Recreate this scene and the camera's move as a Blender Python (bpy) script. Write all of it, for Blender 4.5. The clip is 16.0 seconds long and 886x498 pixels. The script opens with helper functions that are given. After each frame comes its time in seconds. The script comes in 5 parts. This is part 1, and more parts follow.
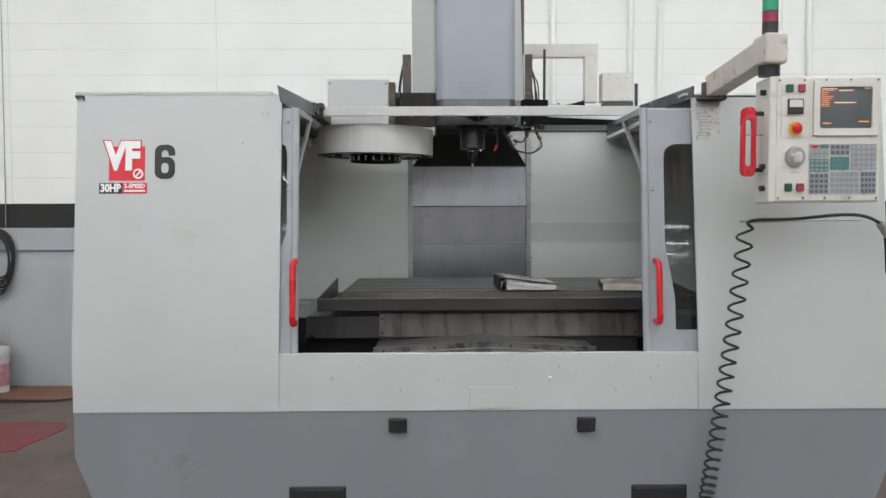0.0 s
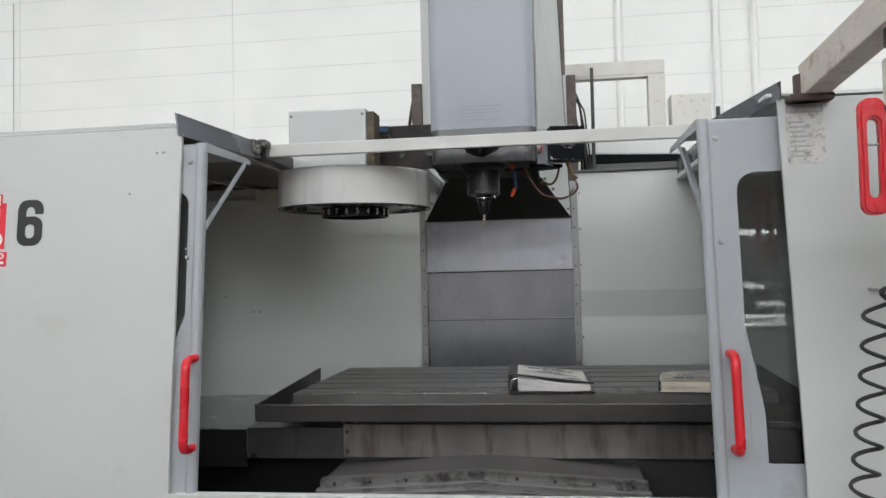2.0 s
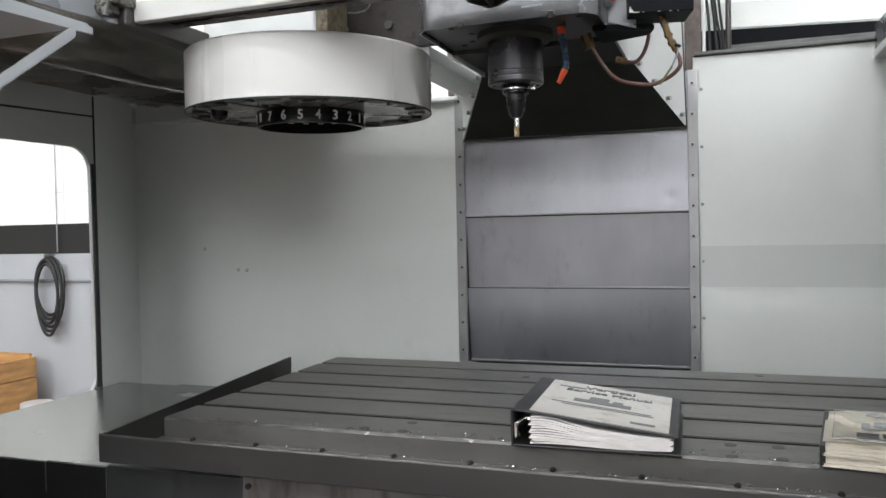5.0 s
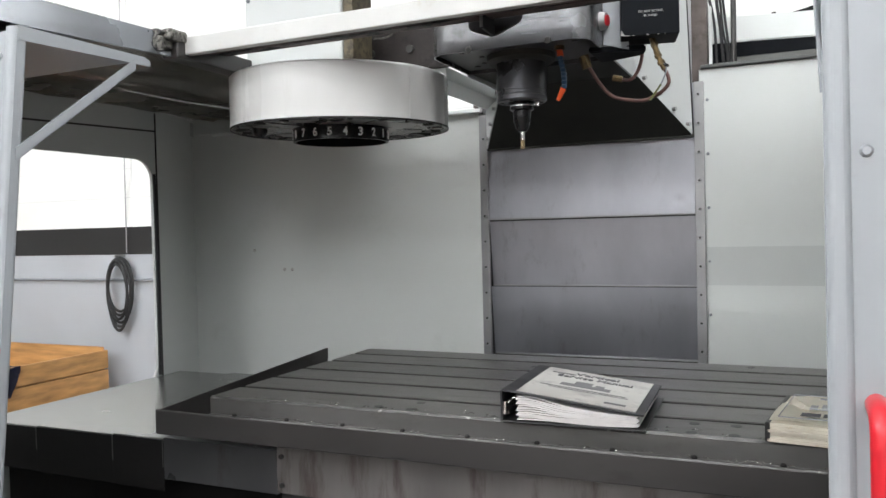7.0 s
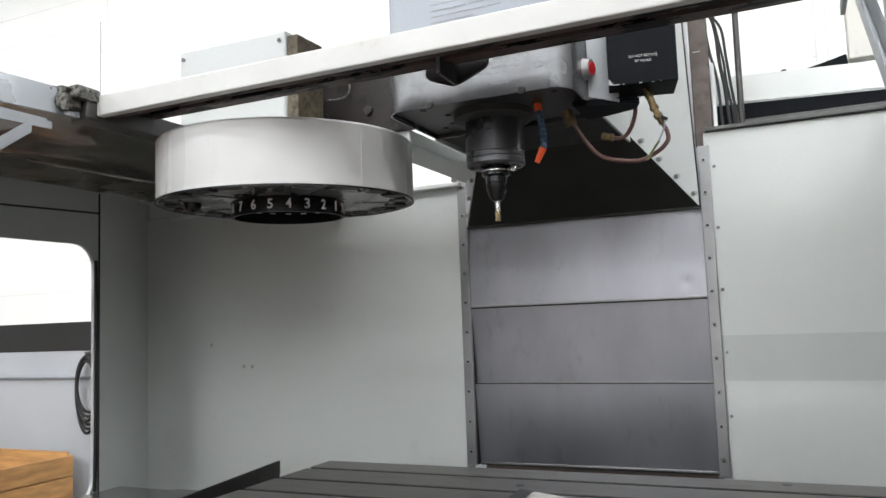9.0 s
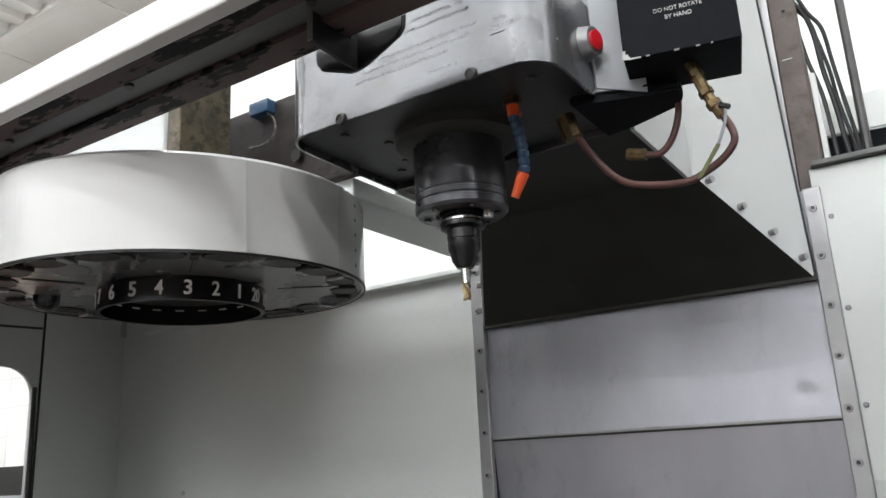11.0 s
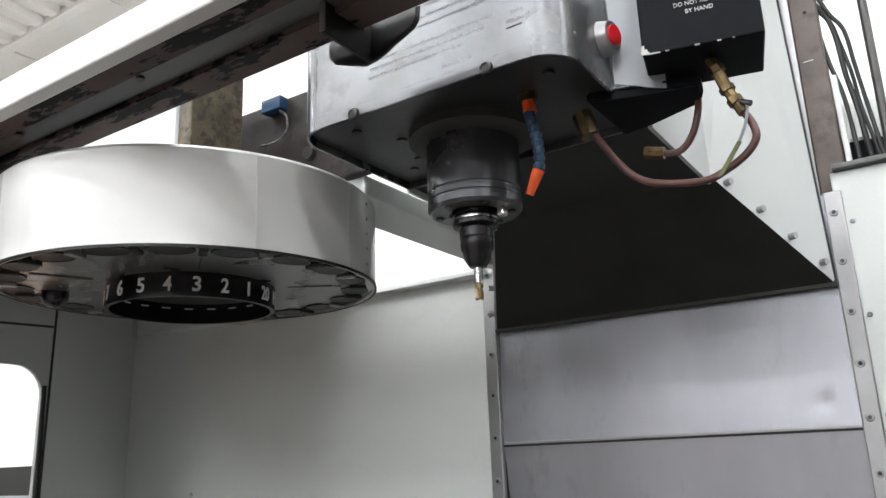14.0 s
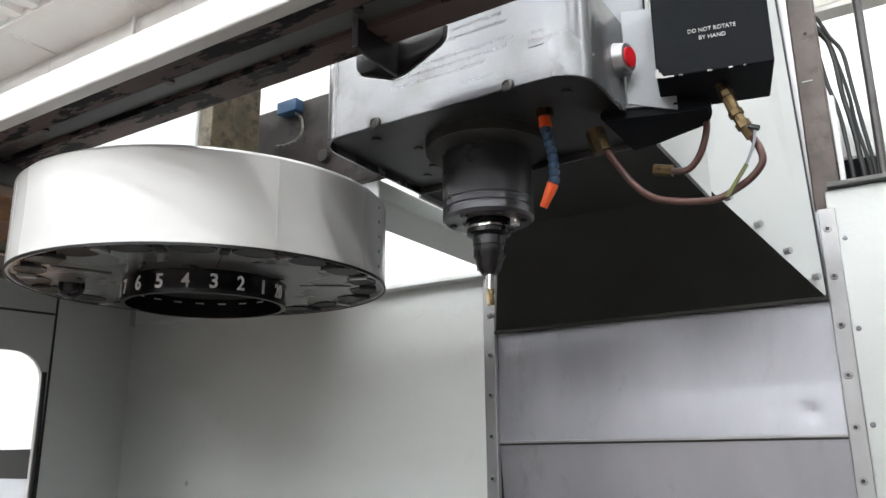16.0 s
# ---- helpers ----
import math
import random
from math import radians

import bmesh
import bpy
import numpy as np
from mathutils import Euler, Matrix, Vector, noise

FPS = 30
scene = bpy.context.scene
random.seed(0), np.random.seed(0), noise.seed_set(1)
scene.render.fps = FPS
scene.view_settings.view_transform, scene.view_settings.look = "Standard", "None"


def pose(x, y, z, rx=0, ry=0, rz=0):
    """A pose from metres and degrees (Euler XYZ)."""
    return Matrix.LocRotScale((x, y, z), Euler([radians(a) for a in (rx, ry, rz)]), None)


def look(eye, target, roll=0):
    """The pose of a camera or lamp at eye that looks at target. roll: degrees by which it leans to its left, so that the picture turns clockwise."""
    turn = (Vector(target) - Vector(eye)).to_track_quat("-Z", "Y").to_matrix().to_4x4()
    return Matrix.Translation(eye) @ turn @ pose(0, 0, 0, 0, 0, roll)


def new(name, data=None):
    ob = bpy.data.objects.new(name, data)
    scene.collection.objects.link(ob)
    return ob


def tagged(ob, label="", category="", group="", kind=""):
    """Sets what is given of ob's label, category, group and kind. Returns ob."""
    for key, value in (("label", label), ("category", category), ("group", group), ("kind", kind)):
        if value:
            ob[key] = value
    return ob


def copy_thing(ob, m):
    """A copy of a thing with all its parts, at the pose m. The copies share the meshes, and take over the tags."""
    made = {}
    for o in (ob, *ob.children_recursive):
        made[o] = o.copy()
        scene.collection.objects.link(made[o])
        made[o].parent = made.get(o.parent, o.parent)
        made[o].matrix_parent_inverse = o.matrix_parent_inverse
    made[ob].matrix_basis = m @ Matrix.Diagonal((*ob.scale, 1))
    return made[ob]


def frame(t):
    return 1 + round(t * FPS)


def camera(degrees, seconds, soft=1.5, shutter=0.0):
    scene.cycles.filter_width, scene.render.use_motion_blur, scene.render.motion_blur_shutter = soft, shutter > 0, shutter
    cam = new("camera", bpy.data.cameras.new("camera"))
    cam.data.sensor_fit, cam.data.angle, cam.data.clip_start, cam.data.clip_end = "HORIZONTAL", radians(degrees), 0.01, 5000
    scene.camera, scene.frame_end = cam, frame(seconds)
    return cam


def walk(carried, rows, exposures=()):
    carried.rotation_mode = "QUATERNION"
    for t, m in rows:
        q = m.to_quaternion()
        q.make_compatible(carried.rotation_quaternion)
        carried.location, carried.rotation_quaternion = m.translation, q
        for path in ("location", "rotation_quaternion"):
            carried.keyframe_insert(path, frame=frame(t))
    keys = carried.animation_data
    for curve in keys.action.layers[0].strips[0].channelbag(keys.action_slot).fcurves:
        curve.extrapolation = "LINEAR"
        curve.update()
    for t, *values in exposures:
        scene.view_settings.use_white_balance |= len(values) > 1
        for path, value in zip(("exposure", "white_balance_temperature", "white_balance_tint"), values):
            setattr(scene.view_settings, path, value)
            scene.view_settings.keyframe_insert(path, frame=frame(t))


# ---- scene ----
cam = camera(59.2, 16.0)
PATH = [
    (0, (-0.201, -3.091, 1.496), (-0.183, -1.092, 1.41), -0.2),
    (0.5, (-0.049, -2.837, 1.508), (-0.013, -0.838, 1.464), -2.1),
    (1, (0.096, -2.588, 1.494), (0.017, -0.59, 1.469), -2.1),
    (1.5, (0.235, -2.348, 1.511), (-0.156, -0.388, 1.463), -1.7),
    (2, (0.233, -2.049, 1.518), (-0.037, -0.069, 1.596), -1.4),
    (2.5, (0.21, -1.785, 1.507), (-0.117, 0.188, 1.534), -1.5),
    (3, (0.223, -1.496, 1.522), (-0.123, 0.473, 1.552), -0.3),
    (3.5, (0.187, -1.235, 1.512), (-0.148, 0.734, 1.614), -0.8),
    (4, (0.162, -1.012, 1.505), (-0.11, 0.968, 1.595), -3.6),
    (4.5, (0.263, -0.859, 1.509), (-0.245, 1.075, 1.569), -0.4),
    (5, (0.425, -0.795, 1.513), (-0.248, 1.088, 1.463), -1.2),
    (7.5, (0.611, -0.959, 1.518), (-0.209, 0.864, 1.474), -1.3),
    (8, (0.626, -0.951, 1.516), (-0.186, 0.876, 1.486), -1.6),
    (8.5, (0.643, -0.849, 1.512), (-0.19, 0.968, 1.584), -1.0),
    (9, (0.559, -0.602, 1.512), (-0.265, 1.211, 1.698), -2.1),
    (11.5, (0.503, 0.105, 1.529), (-0.558, 1.713, 2.066), -2.7),
    (12, (0.5, 0.098, 1.531), (-0.564, 1.703, 2.071), -2.4),
    (12.5, (0.496, 0.098, 1.518), (-0.563, 1.703, 2.064), -2.1),
    (13, (0.494, 0.097, 1.515), (-0.561, 1.708, 2.054), -2.1),
    (13.5, (0.494, 0.095, 1.517), (-0.561, 1.709, 2.05), -2.2),
    (14, (0.493, 0.092, 1.519), (-0.567, 1.704, 2.049), -2.1),
    (14.5, (0.492, 0.062, 1.52), (-0.56, 1.685, 2.032), -1.2),
    (15, (0.499, 0.034, 1.526), (-0.524, 1.673, 2.042), -0.8),
    (15.5, (0.493, 0.036, 1.526), (-0.535, 1.674, 2.032), -0.6),
    (16, (0.484, 0.037, 1.526), (-0.547, 1.672, 2.04), -0.6),
]
walk(cam, [(t, look(eye, target, roll)) for t, eye, target, roll in PATH],
     [(0.0, -1.26), (1.5, -1.28), (2.0, -1.22), (2.5, -0.96), (3.0, -0.68), (3.5, -0.54), (5.0, -0.49), (7.5, -0.50), (9.0, -0.52), (11.5, -0.38), (14.0, -0.20), (16.0, -0.11)])

# ---- light: rows of ceiling tubes in a closed hall ----
FLOOR, CEIL, BACK = 0.15, 4.6, 3.1
world = bpy.data.worlds.new("world")
scene.world = world
world.use_nodes = True
world.node_tree.nodes["Background"].inputs[0].default_value = (0.75, 0.8, 0.85, 1)
world.node_tree.nodes["Background"].inputs[1].default_value = 0.05
# near rows are unseen; those at -0.6 and -3.7 added to soften shadows
ROWS = [(1.1, 62), (-0.6, 22), (-2.3, 70), (-3.7, 80), (-5.1, 220), (-7.8, 480)]   # y and power of each row of strip lamps
FAR_ROWS = (-11.4, -16.6, -19.3, -21.6, -23.3)   # lamp rows at the far end of the hall


# ---- materials ----
def mat(name, col, rough=0.5, metal=0.0, var=0.06, scale=6.0, fine=90.0, bump=0.04, dirt=None, dirt_amount=0.0, stretch=(1, 1, 1), coat=0.0, emit=0.0, edge=None, gloss=0.5, mottle=1.0):
    m = bpy.data.materials.new(name)
    m.use_nodes = True
    nt = m.node_tree
    n, l = nt.nodes, nt.links
    b = n["Principled BSDF"]
    b.inputs["Metallic"].default_value = metal
    b.inputs["Coat Weight"].default_value = coat
    b.inputs["Specular IOR Level"].default_value = gloss
    tc = n.new("ShaderNodeTexCoord")
    mp = n.new("ShaderNodeMapping")
    mp.inputs["Scale"].default_value = stretch
    l.new(tc.outputs["Object"], mp.inputs[0])
    big = n.new("ShaderNodeTexNoise")
    big.inputs["Scale"].default_value, big.inputs["Detail"].default_value = scale, 6
    small = n.new("ShaderNodeTexNoise")
    small.inputs["Scale"].default_value, small.inputs["Detail"].default_value = fine, 4
    l.new(mp.outputs[0], big.inputs[0])
    l.new(mp.outputs[0], small.inputs[0])
    ramp = n.new("ShaderNodeValToRGB")
    dark = [c * (1 - 2.2 * var) for c in col]
    lite = [min(1, c * (1 + 1.2 * var)) for c in col]
    ramp.color_ramp.elements[0].position, ramp.color_ramp.elements[1].position = 0.3, 0.7
    ramp.color_ramp.elements[0].color, ramp.color_ramp.elements[1].color = (*dark, 1), (*lite, 1)
    l.new(big.outputs[0], ramp.inputs[0])
    out = ramp.outputs[0]
    if dirt:
        grime = n.new("ShaderNodeTexNoise")
        grime.inputs["Scale"].default_value, grime.inputs["Detail"].default_value, grime.inputs["Roughness"].default_value = scale * 2.3, 9, 0.68
        l.new(mp.outputs[0], grime.inputs[0])
        gr = n.new("ShaderNodeValToRGB")
        gr.color_ramp.elements[0].position, gr.color_ramp.elements[1].position = 0.62 - 0.3 * dirt_amount, 0.74 - 0.2 * dirt_amount
        if edge:
            gr.color_ramp.elements[0].position, gr.color_ramp.elements[1].position = edge
        l.new(grime.outputs[0], gr.inputs[0])
        mix = n.new("ShaderNodeMixRGB")
        l.new(gr.outputs[0], mix.inputs[0])
        l.new(out, mix.inputs[1])
        mix.inputs[2].default_value = (*dirt, 1)
        out = mix.outputs[0]
    l.new(out, b.inputs["Base Color"])
    rr = n.new("ShaderNodeMapRange")
    rr.inputs[3].default_value, rr.inputs[4].default_value = max(0.02, rough - 0.1 * mottle), min(1, rough + 0.12 * mottle)
    l.new(big.outputs[0], rr.inputs[0])
    l.new(rr.outputs[0], b.inputs["Roughness"])
    if bump:
        bp = n.new("ShaderNodeBump")
        bp.inputs["Strength"].default_value, bp.inputs["Distance"].default_value = bump, 0.01
        l.new(small.outputs[0], bp.inputs["Height"])
        l.new(bp.outputs[0], b.inputs["Normal"])
    if emit:
        b.inputs["Emission Color"].default_value = (*col, 1)
        b.inputs["Emission Strength"].default_value = emit
    return m


def glass(name, tint, rough=0.03):
    m = bpy.data.materials.new(name)
    m.use_nodes = True
    b = m.node_tree.nodes["Principled BSDF"]
    b.inputs["Base Color"].default_value = (*tint, 1)
    b.inputs["Roughness"].default_value = rough
    b.inputs["Transmission Weight"].default_value = 1
    b.inputs["IOR"].default_value = 1.45
    return m


WHITE = mat("machine_white_paint", (0.472, 0.489, 0.484), 0.36, var=0.025, scale=1.6, fine=160, bump=0.03, dirt=(0.435, 0.43, 0.41), dirt_amount=0.05)
# darker copy of the inner paint, for the left wall and the back band
INNERDARK = mat("darker_inner_paint", (0.565, 0.585, 0.575), 0.42, var=0.02, scale=2.0, fine=120, bump=0.05, coat=0.1)
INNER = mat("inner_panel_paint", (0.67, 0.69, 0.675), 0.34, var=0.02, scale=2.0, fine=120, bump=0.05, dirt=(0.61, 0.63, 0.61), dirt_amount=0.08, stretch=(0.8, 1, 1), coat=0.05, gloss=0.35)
GREY = mat("door_grey_paint", (0.315, 0.335, 0.355), 0.34, var=0.05, scale=4, fine=120, bump=0.03, dirt=(0.255, 0.268, 0.28), dirt_amount=0.1)
SKIRT = mat("skirt_grey_paint", (0.20, 0.215, 0.235), 0.40, var=0.03, scale=2, fine=150, bump=0.03, dirt=(0.17, 0.18, 0.19), dirt_amount=0.08)
HEADGREY = mat("head_cover_paint", (0.285, 0.31, 0.35), 0.24, var=0.008, scale=3, fine=120, bump=0.02, mottle=0.1)
STEEL = mat("brushed_steel", (0.43, 0.435, 0.472), 0.37, metal=0.9, var=0.07, scale=4, fine=60, bump=0.025, stretch=(1.6, 1, 0.7), dirt=(0.35, 0.345, 0.37), dirt_amount=0.2)
STRIP = mat("strip_steel", (0.37, 0.37, 0.375), 0.36, metal=0.75, var=0.06, scale=9, bump=0.03)
CASTIRON = mat("ground_table_iron", (0.15, 0.145, 0.14), 0.38, metal=0.55, var=0.14, scale=5, fine=130, bump=0.07, stretch=(0.5, 2.5, 1), dirt=(0.09, 0.085, 0.08), dirt_amount=0.35)
WORNEDGE = mat("worn_bright_edge", (0.10, 0.098, 0.095), 0.36, metal=0.6, var=0.2, scale=26, bump=0.05, dirt=(0.36, 0.35, 0.34), dirt_amount=0.25, edge=(0.60, 0.64))
TRAYDARK = mat("oily_dark_metal", (0.060, 0.057, 0.056), 0.36, metal=0.55, var=0.10, scale=4, fine=60, bump=0.03, dirt=(0.04, 0.037, 0.036), dirt_amount=0.25, stretch=(0.4, 1, 1))
# deep black, also used for shade set into slots and gaps
DEEPBLACK = mat("deep_black_sheet", (0.016, 0.015, 0.015), 0.42, metal=0.3, var=0.10, scale=5, fine=60, bump=0.03, gloss=0.3)
SADDLE = mat("stained_plate_steel", (0.20, 0.185, 0.178), 0.34, metal=0.6, var=0.12, scale=2.6, fine=60, bump=0.03, dirt=(0.11, 0.090, 0.082), dirt_amount=0.35, stretch=(3.0, 1, 0.5))
SEGDARK = mat("dark_cover_steel", (0.115, 0.113, 0.118), 0.30, metal=0.65, var=0.10, scale=2.2, fine=60, bump=0.03, dirt=(0.085, 0.074, 0.070), dirt_amount=0.3, stretch=(2.0, 1, 0.6))
RIDGE = mat("ridge_cover_steel", (0.25, 0.245, 0.24), 0.30, metal=0.7, var=0.12, scale=6, bump=0.03, dirt=(0.05, 0.046, 0.043), dirt_amount=0.4)
WAYCOVER = mat("way_cover_steel", (0.32, 0.325, 0.32), 0.24, metal=0.8, var=0.08, scale=4, fine=50, bump=0.03, dirt=(0.22, 0.22, 0.21), dirt_amount=0.3)
SHROUD = mat("shroud_underside_black", (0.033, 0.034, 0.030), 0.55, var=0.12, scale=8, bump=0.05, gloss=0.35)
DRIVEBLACK = mat("chipped_black_enamel", (0.006, 0.007, 0.009), 0.5, var=0.1, scale=20, bump=0.02, gloss=0.06)
NUMBLACK = mat("glossy_black_plastic", (0.007, 0.007, 0.008), 0.22, var=0.1, scale=20, bump=0.01, gloss=0.3)
BLACK = mat("black_plastic", (0.014, 0.014, 0.015), 0.4, var=0.1, scale=20, bump=0.02)
RUBBER = mat("black_rubber", (0.016, 0.016, 0.017), 0.55, var=0.12, scale=30, bump=0.05)
RUST = mat("rusty_dark_rail", (0.098, 0.073, 0.069), 0.6, var=0.14, scale=6.0, fine=50, bump=0.08, dirt=(0.004, 0.0035, 0.0035), dirt_amount=0.5, stretch=(0.5, 1.6, 1), edge=(0.525, 0.54), gloss=0.12)
CHANNEL = mat("grey_channel_steel", (0.095, 0.097, 0.094), 0.42, metal=0.3, var=0.12, scale=5, fine=60, bump=0.05, dirt=(0.03, 0.026, 0.025), dirt_amount=0.3, stretch=(0.35, 1, 1), edge=(0.60, 0.64))
OLIVE = mat("stained_olive_plate", (0.10, 0.082, 0.050), 0.55, metal=0.2, var=0.25, scale=22, fine=190, bump=0.15, dirt=(0.035, 0.027, 0.017), dirt_amount=0.4, edge=(0.47, 0.6))
SLIDEDARK = mat("oily_slide_plate", (0.032, 0.026, 0.025), 0.5, metal=0.0, var=0.2, scale=9, fine=80, bump=0.05, dirt=(0.010, 0.008, 0.008), dirt_amount=0.4, gloss=0.25)
CLAMP = mat("worn_cast_metal", (0.17, 0.165, 0.15), 0.48, metal=0.4, var=0.3, scale=55, fine=180, bump=0.3, dirt=(0.03, 0.027, 0.024), dirt_amount=0.4, edge=(0.48, 0.56))
FLANGE = mat("dull_galvanised_sheet", (0.185, 0.193, 0.205), 0.25, metal=0.65, var=0.10, scale=5, fine=80, bump=0.03, dirt=(0.15, 0.155, 0.16), dirt_amount=0.2)
BROWN = mat("brown_primer", (0.115, 0.09, 0.08), 0.55, var=0.18, scale=12, fine=120, bump=0.1, dirt=(0.06, 0.045, 0.037), dirt_amount=0.35)
RAILWHITE = mat("rail_white_paint", (0.52, 0.52, 0.505), 0.35, var=0.04, scale=8, bump=0.03, dirt=(0.46, 0.44, 0.40), dirt_amount=0.04)
RED = mat("red_plastic", (0.55, 0.012, 0.022), 0.28, var=0.05, scale=10, bump=0.01)
REDDK = mat("red_button", (0.26, 0.018, 0.045), 0.35, var=0.05, scale=20)
GREEN = mat("green_button", (0.018, 0.075, 0.048), 0.35, var=0.05, scale=20)
ORANGE = mat("orange_plastic", (0.80, 0.10, 0.02), 0.35, var=0.05, scale=20)
YELLOW = mat("yellow_plastic", (0.75, 0.45, 0.03), 0.4, var=0.05, scale=20)
BLUE = mat("blue_plastic", (0.022, 0.065, 0.13), 0.35, var=0.08, scale=20)
TEAL = mat("teal_print", (0.075, 0.20, 0.19), 0.5, var=0.04, scale=20)
KEYGREY = mat("key_grey", (0.26, 0.28, 0.30), 0.5, var=0.05, scale=20)
KEYPALE = mat("key_pale", (0.35, 0.355, 0.36), 0.5, var=0.05, scale=20)
KEYDARK = mat("key_dark", (0.11, 0.12, 0.13), 0.5, var=0.05, scale=20)
PENDANT = mat("pendant_cream_paint", (0.60, 0.585, 0.54), 0.45, var=0.04, scale=5, fine=300, bump=0.06, dirt=(0.42, 0.38, 0.31), dirt_amount=0.15)
ARM = mat("arm_worn_paint", (0.52, 0.49, 0.44), 0.45, var=0.07, scale=8, bump=0.04, dirt=(0.30, 0.25, 0.20), dirt_amount=0.3)
CHROME = mat("bright_metal", (0.66, 0.65, 0.63), 0.18, metal=1.0, var=0.04, scale=20, bump=0.01)
SPINDLE = mat("spindle_black_steel", (0.10, 0.10, 0.108), 0.27, metal=0.8, var=0.12, scale=10, fine=80, bump=0.02)
BLACKSTEEL = mat("black_oxide_steel", (0.035, 0.035, 0.037), 0.25, metal=0.6, var=0.1, scale=14, fine=80, bump=0.02)
NOSEPLATE = mat("worn_head_nose", (0.145, 0.148, 0.155), 0.24, metal=0.65, var=0.12, scale=4.5, fine=11, bump=0.10, dirt=(0.085, 0.083, 0.08), dirt_amount=0.4)
HEADUNDER = mat("head_underside", (0.05, 0.052, 0.053), 0.35, metal=0.4, var=0.15, scale=9, bump=0.03)
CARCOVER = mat("carousel_white_cover", (0.62, 0.62, 0.61), 0.27, var=0.02, scale=3, fine=9, bump=0.10, stretch=(1, 1, 0.12), dirt=(0.53, 0.525, 0.51), dirt_amount=0.12)
CARDISC = mat("carousel_disc_metal", (0.30, 0.30, 0.295), 0.27, metal=0.8, var=0.08, scale=9, bump=0.02)
OILBROWN = mat("oily_brown_felt", (0.040, 0.028, 0.023), 0.5, var=0.25, scale=14, fine=90, bump=0.12, dirt=(0.016, 0.012, 0.010), dirt_amount=0.4)
TONER = mat("copy_toner", (0.14, 0.14, 0.145), 0.6, var=0.1, scale=40, bump=0)
COVERPRINT = mat("faint_cover_print", (0.17, 0.183, 0.205), 0.35, var=0.05, scale=30, bump=0)
BRASS = mat("dirty_brass_fitting", (0.15, 0.105, 0.05), 0.45, metal=0.8, var=0.25, scale=60, bump=0.05, dirt=(0.06, 0.045, 0.03), dirt_amount=0.4)
COPPER = mat("red_brown_hose", (0.12, 0.052, 0.044), 0.42, var=0.18, scale=25, bump=0.03, dirt=(0.06, 0.04, 0.035), dirt_amount=0.25)
OLIVECLIP = mat("olive_rubber_strip", (0.13, 0.14, 0.05), 0.6, var=0.15, scale=40, bump=0.05)
GOLD = mat("tin_coated_steel", (0.50, 0.40, 0.24), 0.28, metal=1.0, var=0.15, scale=60, bump=0.02)
PAPER = mat("white_paper", (0.60, 0.578, 0.572), 0.8, var=0.03, scale=20, bump=0.03)
COPYPAPER = mat("photocopied_sheet", (0.46, 0.45, 0.425), 0.45, var=0.06, scale=9, fine=120, bump=0.03, dirt=(0.30, 0.295, 0.285), dirt_amount=0.25)
MANCOVER = mat("worn_cream_card", (0.70, 0.665, 0.57), 0.6, var=0.05, scale=14, bump=0.04, dirt=(0.55, 0.48, 0.36), dirt_amount=0.12)
CREAM = mat("old_cream_paper", (0.56, 0.515, 0.43), 0.8, var=0.08, scale=14, bump=0.04, dirt=(0.42, 0.33, 0.2), dirt_amount=0.2)
INK = mat("print_ink", (0.05, 0.05, 0.055), 0.7, var=0.05, scale=30, bump=0)
PALEINK = mat("faded_print", (0.30, 0.305, 0.32), 0.6, var=0.05, scale=30, bump=0)
REDINK = mat("decal_red", (0.62, 0.015, 0.035), 0.35, var=0.03, scale=20, bump=0)
DECALBLACK = mat("decal_black", (0.012, 0.012, 0.013), 0.35, var=0.05, scale=20, bump=0)
DECALWHITE = mat("decal_white", (0.78, 0.78, 0.77), 0.4, var=0.02, scale=20, bump=0)
LABELGREY = mat("worn_label", (0.50, 0.49, 0.47), 0.5, var=0.06, scale=30, bump=0.02, dirt=(0.22, 0.21, 0.2), dirt_amount=0.35)
WALLWHITE = mat("wall_white_paint", (0.86, 0.865, 0.845), 0.6, var=0.02, scale=2, fine=60, bump=0.08)
WALLJOINT = mat("wall_mortar_paint", (0.76, 0.765, 0.75), 0.65, var=0.05, scale=3, fine=60, bump=0.08)
WALLGREY = mat("wall_blue_grey_paint", (0.42, 0.44, 0.47), 0.55, var=0.03, scale=2, fine=60, bump=0.08)
STRIPE = mat("wall_black_stripe", (0.018, 0.018, 0.018), 0.5, var=0.1, scale=3, fine=60, bump=0.08)
CEILING = mat("ceiling_white", (0.84, 0.84, 0.82), 0.7, var=0.02, scale=2, bump=0.03)
FLOORMAT = mat("stained_brown_concrete", (0.13, 0.095, 0.08), 0.42, var=0.14, scale=2, fine=40, bump=0.06, dirt=(0.075, 0.055, 0.048), dirt_amount=0.4)
FLOORRED = mat("red_floor_paint", (0.22, 0.02, 0.03), 0.4, var=0.2, scale=4, fine=40, bump=0.05, dirt=(0.14, 0.07, 0.06), dirt_amount=0.5, edge=(0.46, 0.66))
WOOD = mat("pine_plywood", (0.50, 0.27, 0.10), 0.6, var=0.16, scale=6, fine=60, bump=0.06, stretch=(0.6, 1, 5))
CARDBOARD = mat("cardboard", (0.34, 0.2, 0.10), 0.8, var=0.06, scale=10, bump=0.04)
ROOFSHEET = mat("roof_inner_sheet", (0.41, 0.385, 0.34), 0.24, metal=0.9, var=0.14, scale=3, fine=9, bump=0.3, dirt=(0.34, 0.27, 0.18), dirt_amount=0.3)
SCREEN = mat("dark_crt_glass", (0.075, 0.082, 0.088), 0.10, var=0.15, scale=5, bump=0)
